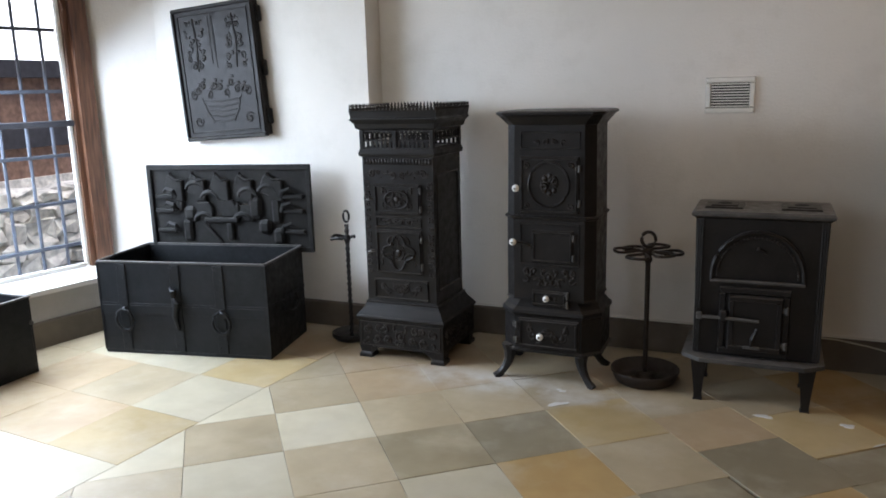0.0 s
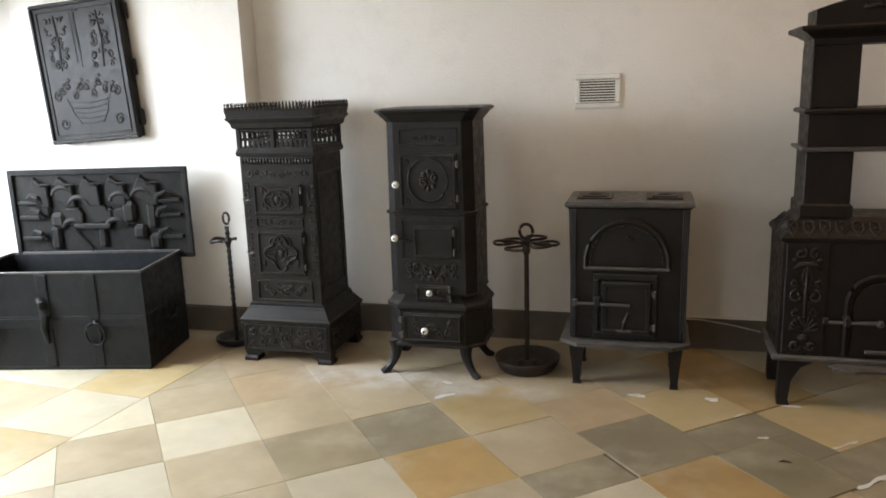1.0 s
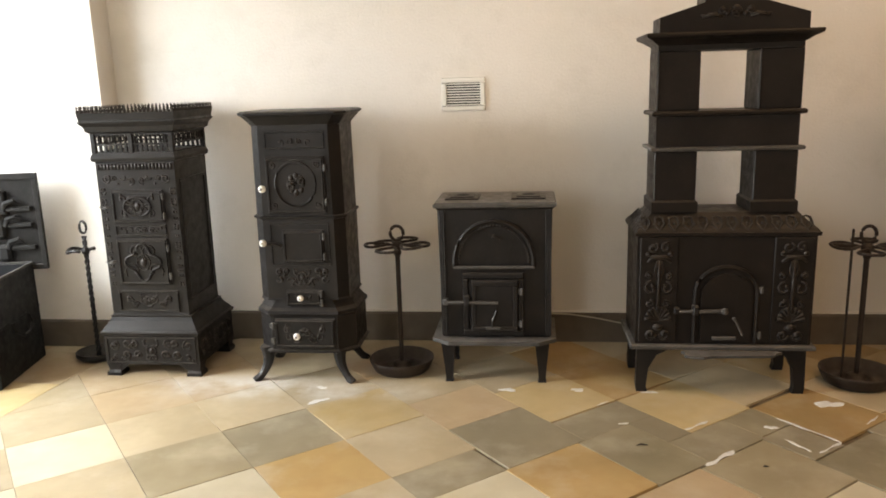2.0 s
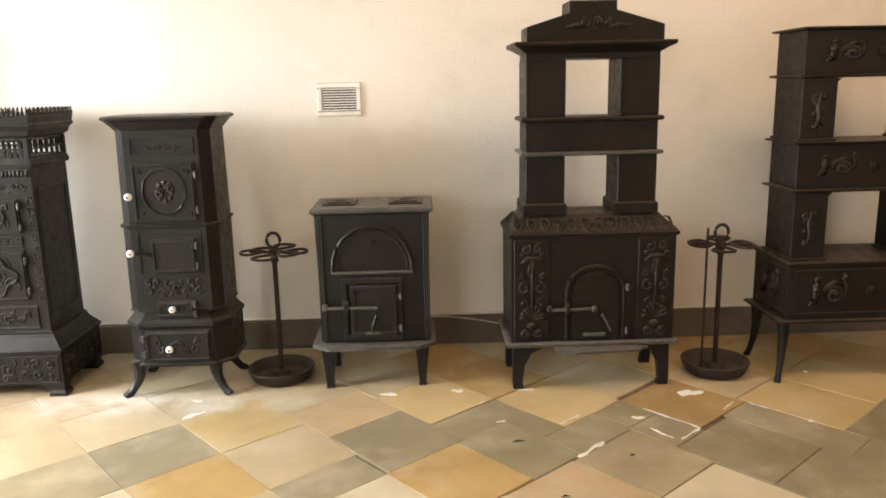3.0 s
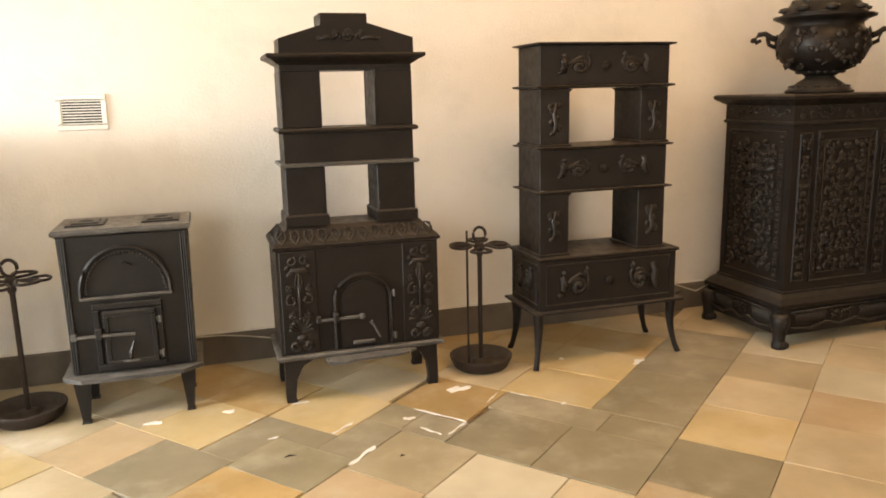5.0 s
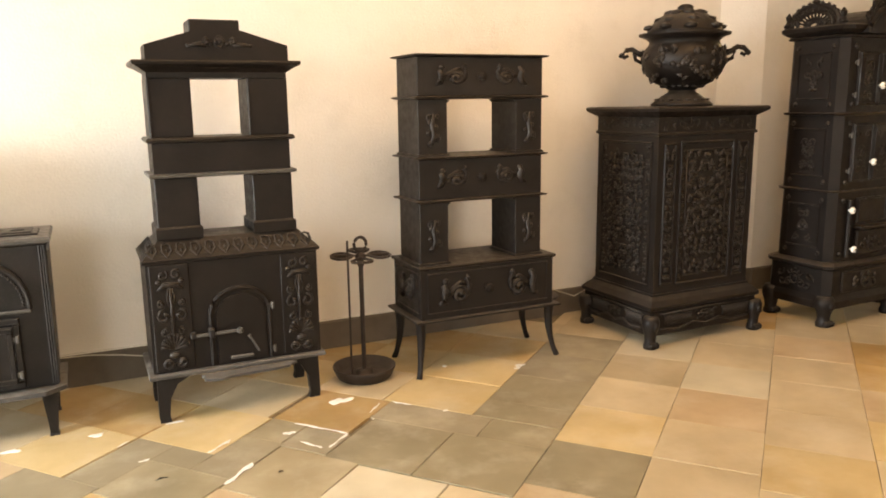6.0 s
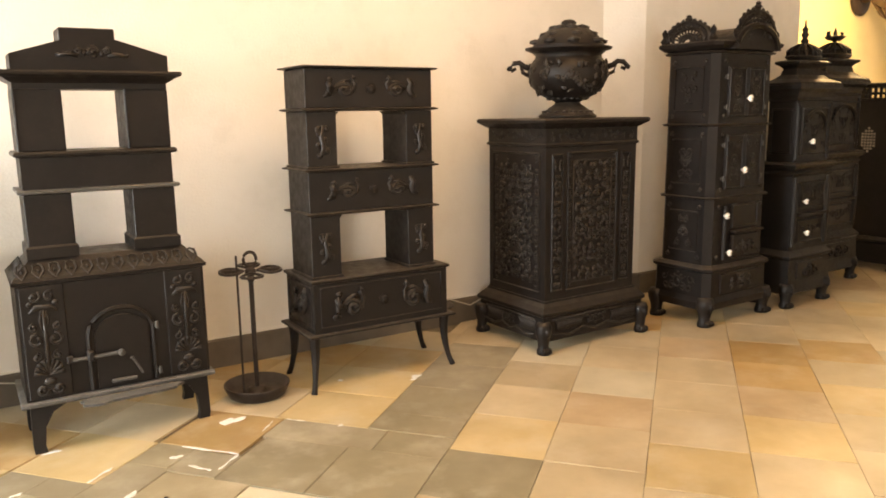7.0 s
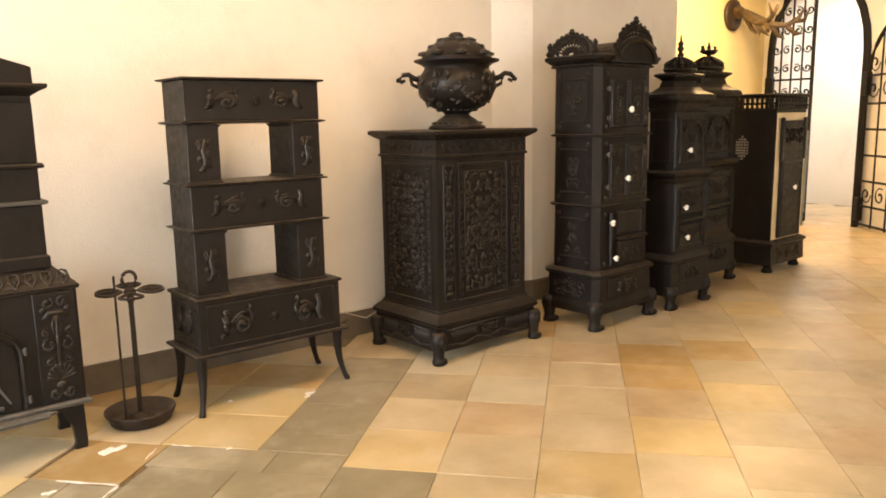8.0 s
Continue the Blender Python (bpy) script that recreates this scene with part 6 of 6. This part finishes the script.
def slab_mesh(key, w, d, drop):
    if (key, w, d) not in slab_meshes:
        bm = bmx()
        b = 0.0012
        loft(bm, [[(-w / 2, -d / 2, -0.012), (w / 2, -d / 2, -0.012), (w / 2, d / 2, -0.012), (-w / 2, d / 2, -0.012)], [(-w / 2, -d / 2, -b), (w / 2, -d / 2, -b), (w / 2, d / 2, -b), (-w / 2, d / 2, -b)], [(-w / 2 + b, -d / 2 + b, 0), (w / 2 - b, -d / 2 + b, 0), (w / 2 - b, d / 2 - b, 0), (-w / 2 + b, d / 2 - b, 0)]])
        slab_meshes[(key, w, d)] = mesh_of("slab", bm, STONES[key])
    return slab_meshes[(key, w, d)]


inside = lambda x, y: -3.9 < x < 13.9 and -3.8 < y < 7.0 and not (y > 4.5 and x < 7.2) and not (y < 1.2 and x < 1.8) and not (y < -1.0 and x < 7)


def clipped(poly, p, n):
    """The part of a plan polygon on the side of the line through p to which n points."""
    out = []
    for a, b in zip(poly, poly[1:] + poly[:1]):
        da, db = (a - p).dot(n), (b - p).dot(n)
        if da >= 0:
            out.append(a)
        if da * db < 0:
            out.append(a + (b - a) * (da / (da - db)))
    return out


SEAM, SEAM_N = Vector((-1.96, 2.6)), Vector((0.9965, -0.0835))


def lay(origin, u, v, pitch, cols, rows, side, names, plan):
    """Lay slabs on one side of the seam that crosses the floor."""
    turn = math.degrees(math.atan2(u.y, u.x))
    for i in cols:
        for j in rows:
            mid = origin + pitch * ((i + 0.5) * u + (j + 0.5) * v)
            far = (mid - SEAM).dot(SEAM_N) * side
            if not inside(*mid) or far < -0.45 * pitch or plan.get((i, j)) == "x" or (plan and i > 8 and j == -4):
                continue
            key = plan.get((i, j)) or rnd.choice(names(mid))
            if far > 0.72 * pitch:
                ob = new("slab", slab_mesh(key, pitch - 0.002, pitch - 0.002, 0))
                ob.matrix_basis = pose(mid.x, mid.y, rnd.uniform(-0.0012, 0.0008), rnd.uniform(-0.12, 0.12), rnd.uniform(-0.12, 0.12), turn + rnd.choice((0, 90, 180, 270)) + rnd.uniform(-0.3, 0.3))
            else:
                h = pitch / 2 - 0.00125
                poly = clipped([mid + h * (a * u + b * v) for a, b in ((-1, -1), (1, -1), (1, 1), (-1, 1))], SEAM + SEAM_N * side * 0.002, SEAM_N * side)
                if len(poly) < 3:
                    continue
                ob = new("slab", mesh_of("slab", loft(bmx(), [[(p.x - mid.x, p.y - mid.y, z) for p in poly] for z in (-0.012, 0.0)]), STONES[key]))
                ob.location = (mid.x, mid.y, 0)
            ob.parent = floor


lay(GO, GU, GV, PITCH, range(-14, 36), range(-5, 12), 1, lambda m: "bbbyyrbbr" if m.x > 3.2 else "bbppyybb", COLOURS)
WU = Vector((0.9965, -0.0835))
lay(SEAM, WU, Vector((0.0835, 0.9965)), 0.46, range(-5, 1), range(-4, 5), -1, lambda m: "ppbbpyr", {})


def piece(u0, u1, v0, v1, key):
    """One slab given by its edges, counted in slabs of the main paving."""
    mid = GO + PITCH * ((u0 + u1) / 2 * GU + (v0 + v1) / 2 * GV)
    if not inside(*mid):
        return
    ob = new("slab", slab_mesh(key, round((u1 - u0) * PITCH - 0.002, 3), round((v1 - v0) * PITCH - 0.002, 3), 0))
    ob.matrix_basis = pose(mid.x, mid.y, rnd.uniform(-0.001, 0.0008), rnd.uniform(-0.1, 0.1), rnd.uniform(-0.1, 0.1), 40.3 + rnd.uniform(-0.25, 0.25))
    ob.parent = floor


# mended paving in front of the low stove and the gabled one
for row in ((1, 2, 1.38, 2, "r"), (1, 2, 0.36, 1.38, "b"), (1, 2, -0.48, 0.36, "r"), (1, 2, -1.53, -0.48, "g"),
            (0, 0.96, -1.54, -1, "g"), (0, 0.96, -2.56, -1.54, "p"), (0.96, 1.9, -2.58, -1.53, "o"), (0, 0.5, -3.6, -2.56, "b"),
            (2, 3, -1.54, -1.02, "g"), (1.9, 2.63, -2.6, -1.54, "k"), (2.63, 3, -2.08, -1.54, "g"), (2.63, 3.5, -2.61, -2.08, "g"),
            (3.5, 4.02, -2.57, -2.08, "k"), (3.45, 3.97, -3.17, -2.58, "g"), (4.02, 5, -3.11, -2.08, "o"), (3, 4.02, -2.07, -1.02, "y"),
            (2.46, 3.44, -3.6, -2.62, "m"), (1.5, 2.45, -3.6, -2.61, "r"), (0.5, 1.5, -3.6, -2.59, "b")):
    piece(*row)
# olive slabs and the wide pale ones before the open stove
for row in ((2.4, 3.39, -4.62, -3.61, "p"), (1.2, 2.38, -4.62, -3.61, "b"), (0, 1.18, -4.62, -3.61, "y"), (2, 3.39, -5.274, -4.63, "b"),
            (3.41, 4.48, -4.198, -3.18, "k"), (3.41, 4.48, -5.274, -4.2, "k"), (4.484, 5.018, -4.464, -3.115, "g"), (4.484, 5.018, -5.274, -4.468, "k"),
            (5.022, 5.55, -5.274, -4.2, "k"), (5.55, 6.5, -5.274, -4.2, "k"), (6.5, 7.5, -5.274, -4.2, "g"), (7.5, 8.5, -5.274, -4.2, "g"),
            (5.022, 6, -4.198, -3.005, "y"), (6, 7, -4.198, -3.005, "y"), (7, 8, -4.198, -3.005, "o"), (8, 9, -4.198, -3.005, "b"), (8.5, 9.5, -5.274, -4.2, "b")):
    piece(*row)
# broken courses of larger slabs across the rest of the hall
COURSES = {0: (3.70, "kybbpbby"), 1: (2.65, "kbbrpbbo"), 2: (4.45, "ybbbrby"), 3: (4.50, "byroobb"), 4: (4.85, "bbybob")}
for k in range(19):
    start, keys = COURSES.get(k, (3.6 + rnd.random(), ""))
    for n in range(-14, 26):
        u0, v0 = start + 1.045 * n, -5.275 - 1.045 * (k + 1)
        key = keys[n] if 0 <= n < len(keys) else rnd.choice("bbbbrbby")
        piece(u0, u0 + 1.045, v0, v0 + 1.045, key)


# the paving behind the walker, joined
bm = bmx()
for i in range(-24, 26):
    for j in range(-30, 6):
        mid = GO + PITCH * ((i + 0.5) * GU + (j + 0.5) * GV)
        if -4.0 < mid.x < 11.3 and -3.5 < mid.y < 1.5 and not inside(*mid):
            quad = [mid + 0.203 * (a * GU + b * GV) for a, b in ((-1, -1), (1, -1), (1, 1), (-1, 1))]
            loft(bm, [[(p.x, p.y, z) for p in quad] for z in (-0.0115, -0.004)])
rest = part("paving", bm, STONES["b"], floor)
tagged(rest, kind="stuff")


def flake(x, y, r, stretch=1.0, turn=0.0, name="paint_flake", label="flat chip of white paint lying on the stone floor", category="paint flake", group="white paint flakes on the floor"):
    """A thin chip with a ragged but unbroken outline."""
    bm = bmx()
    n = 22
    ph = [rnd.uniform(0, 6.28) for _ in range(4)]
    pts = []
    for k in range(n):
        a = 2 * math.pi * k / n
        q = 0.8 + 0.22 * math.sin(2 * a + ph[0]) + 0.16 * math.sin(3 * a + ph[1]) + 0.10 * math.sin(5 * a + ph[2]) + rnd.uniform(-0.07, 0.07)
        pts.append(Vector((r * stretch * q * math.cos(a), r / stretch * q * math.sin(a))))
    loft(bm, [[(p.x, p.y, 0.0) for p in pts], [(p.x * 0.96, p.y * 0.96, 0.0016) for p in pts]])
    ob = part(name, bm, FLAKE)
    ob.matrix_world = pose(x, y, 0.0010, 0, 0, turn)
    return tagged(ob, label, category, group)


def mortar(u0, v0, u1, v1, w):
    """A broken smear of loose lime along a joint, named by slab counts."""
    a, b = GO + PITCH * (u0 * GU + v0 * GV), GO + PITCH * (u1 * GU + v1 * GV)
    d = b - a
    n, across = 12, Vector((-d.y, d.x)).normalized()
    near, far = [], []
    drift = rnd.uniform(0, 6)
    for k in range(n + 1):
        p = d * (k / n - 0.5) + across * w * 0.22 * math.sin(k * 0.9 + drift)
        wide = w * (0.45 + 0.4 * rnd.random() + 0.35 * math.sin(k * 0.7 + drift)) * (0.4 if k in (0, n) else 1)
        near.append(p - across * max(wide, 0.0015))
        far.append(p + across * max(0.6 * wide, 0.0015))
    pts = near + far[::-1]
    ob = part("lime_smear", loft(bmx(), [[(p.x, p.y, 0.0) for p in pts], [(p.x, p.y, 0.0014) for p in pts]]), FLAKE)
    ob.matrix_world = pose((a.x + b.x) / 2, (a.y + b.y) / 2, 0.001)
    return tagged(ob, "ragged smear of white lime along a floor joint", "lime smear", "lime smears along the joints")


for row in ((4.0, -2.4, 4.0, -3.1, 0.010), (4.0, -3.12, 3.62, -3.12, 0.009), (3.62, -2.75, 3.58, -3.05, 0.011), (2.55, -2.62, 3.0, -2.58, 0.016), (3.0, -2.0, 3.35, -2.0, 0.011), (4.6, -3.05, 4.9, -3.02, 0.007), (5.0, -3.4, 5.0, -3.15, 0.006)):
    mortar(*row)
for x, y, r, s, a in (
    (1.939, 3.444, 0.057, 1.3, 20),
    (1.611, 3.183, 0.024, 1.2, 0),
    (0.992, 3.191, 0.016, 1.5, 20),
    (0.810, 3.562, 0.030, 1.5, 0),
    (1.156, 3.549, 0.025, 1.6, 0),
    (-0.468, 3.534, 0.025, 1.2, 0),
    (-0.444, 3.367, 0.039, 1.6, 30),
    (2.980, 3.451, 0.022, 1.2, 0),
    (2.361, 3.093, 0.014, 1.5, 0),
    (0.918, 3.405, 0.016, 2.5, 40),
    (0.469, 3.547, 0.033, 1.5, 10),
    (1.287, 2.843, 0.021, 1.8, 30),
    (3.012, 3.484, 0.030, 1.3, 30),
    (2.627, 3.669, 0.016, 1.2, 0),
):
    flake(x, y, r, s, a)
for x, y, r in ((1.042, 2.981, 0.026), (1.488, 2.825, 0.012), (1.158, 2.526, 0.018)):
    bm = bmx()
    tube(bm, [(-r, 0, 0.003), (-0.2 * r, 0.2 * r, 0.006), (r, 0, 0.003)], [0.001, 0.004, 0.001], 5)
    chip = part("debris", bm, BLACK_GAP)
    chip.matrix_world = pose(x, y, 0.001, 0, 0, 10)
    tagged(chip, "small black splinter lying on the stone floor", "debris", "black splinters on the floor")
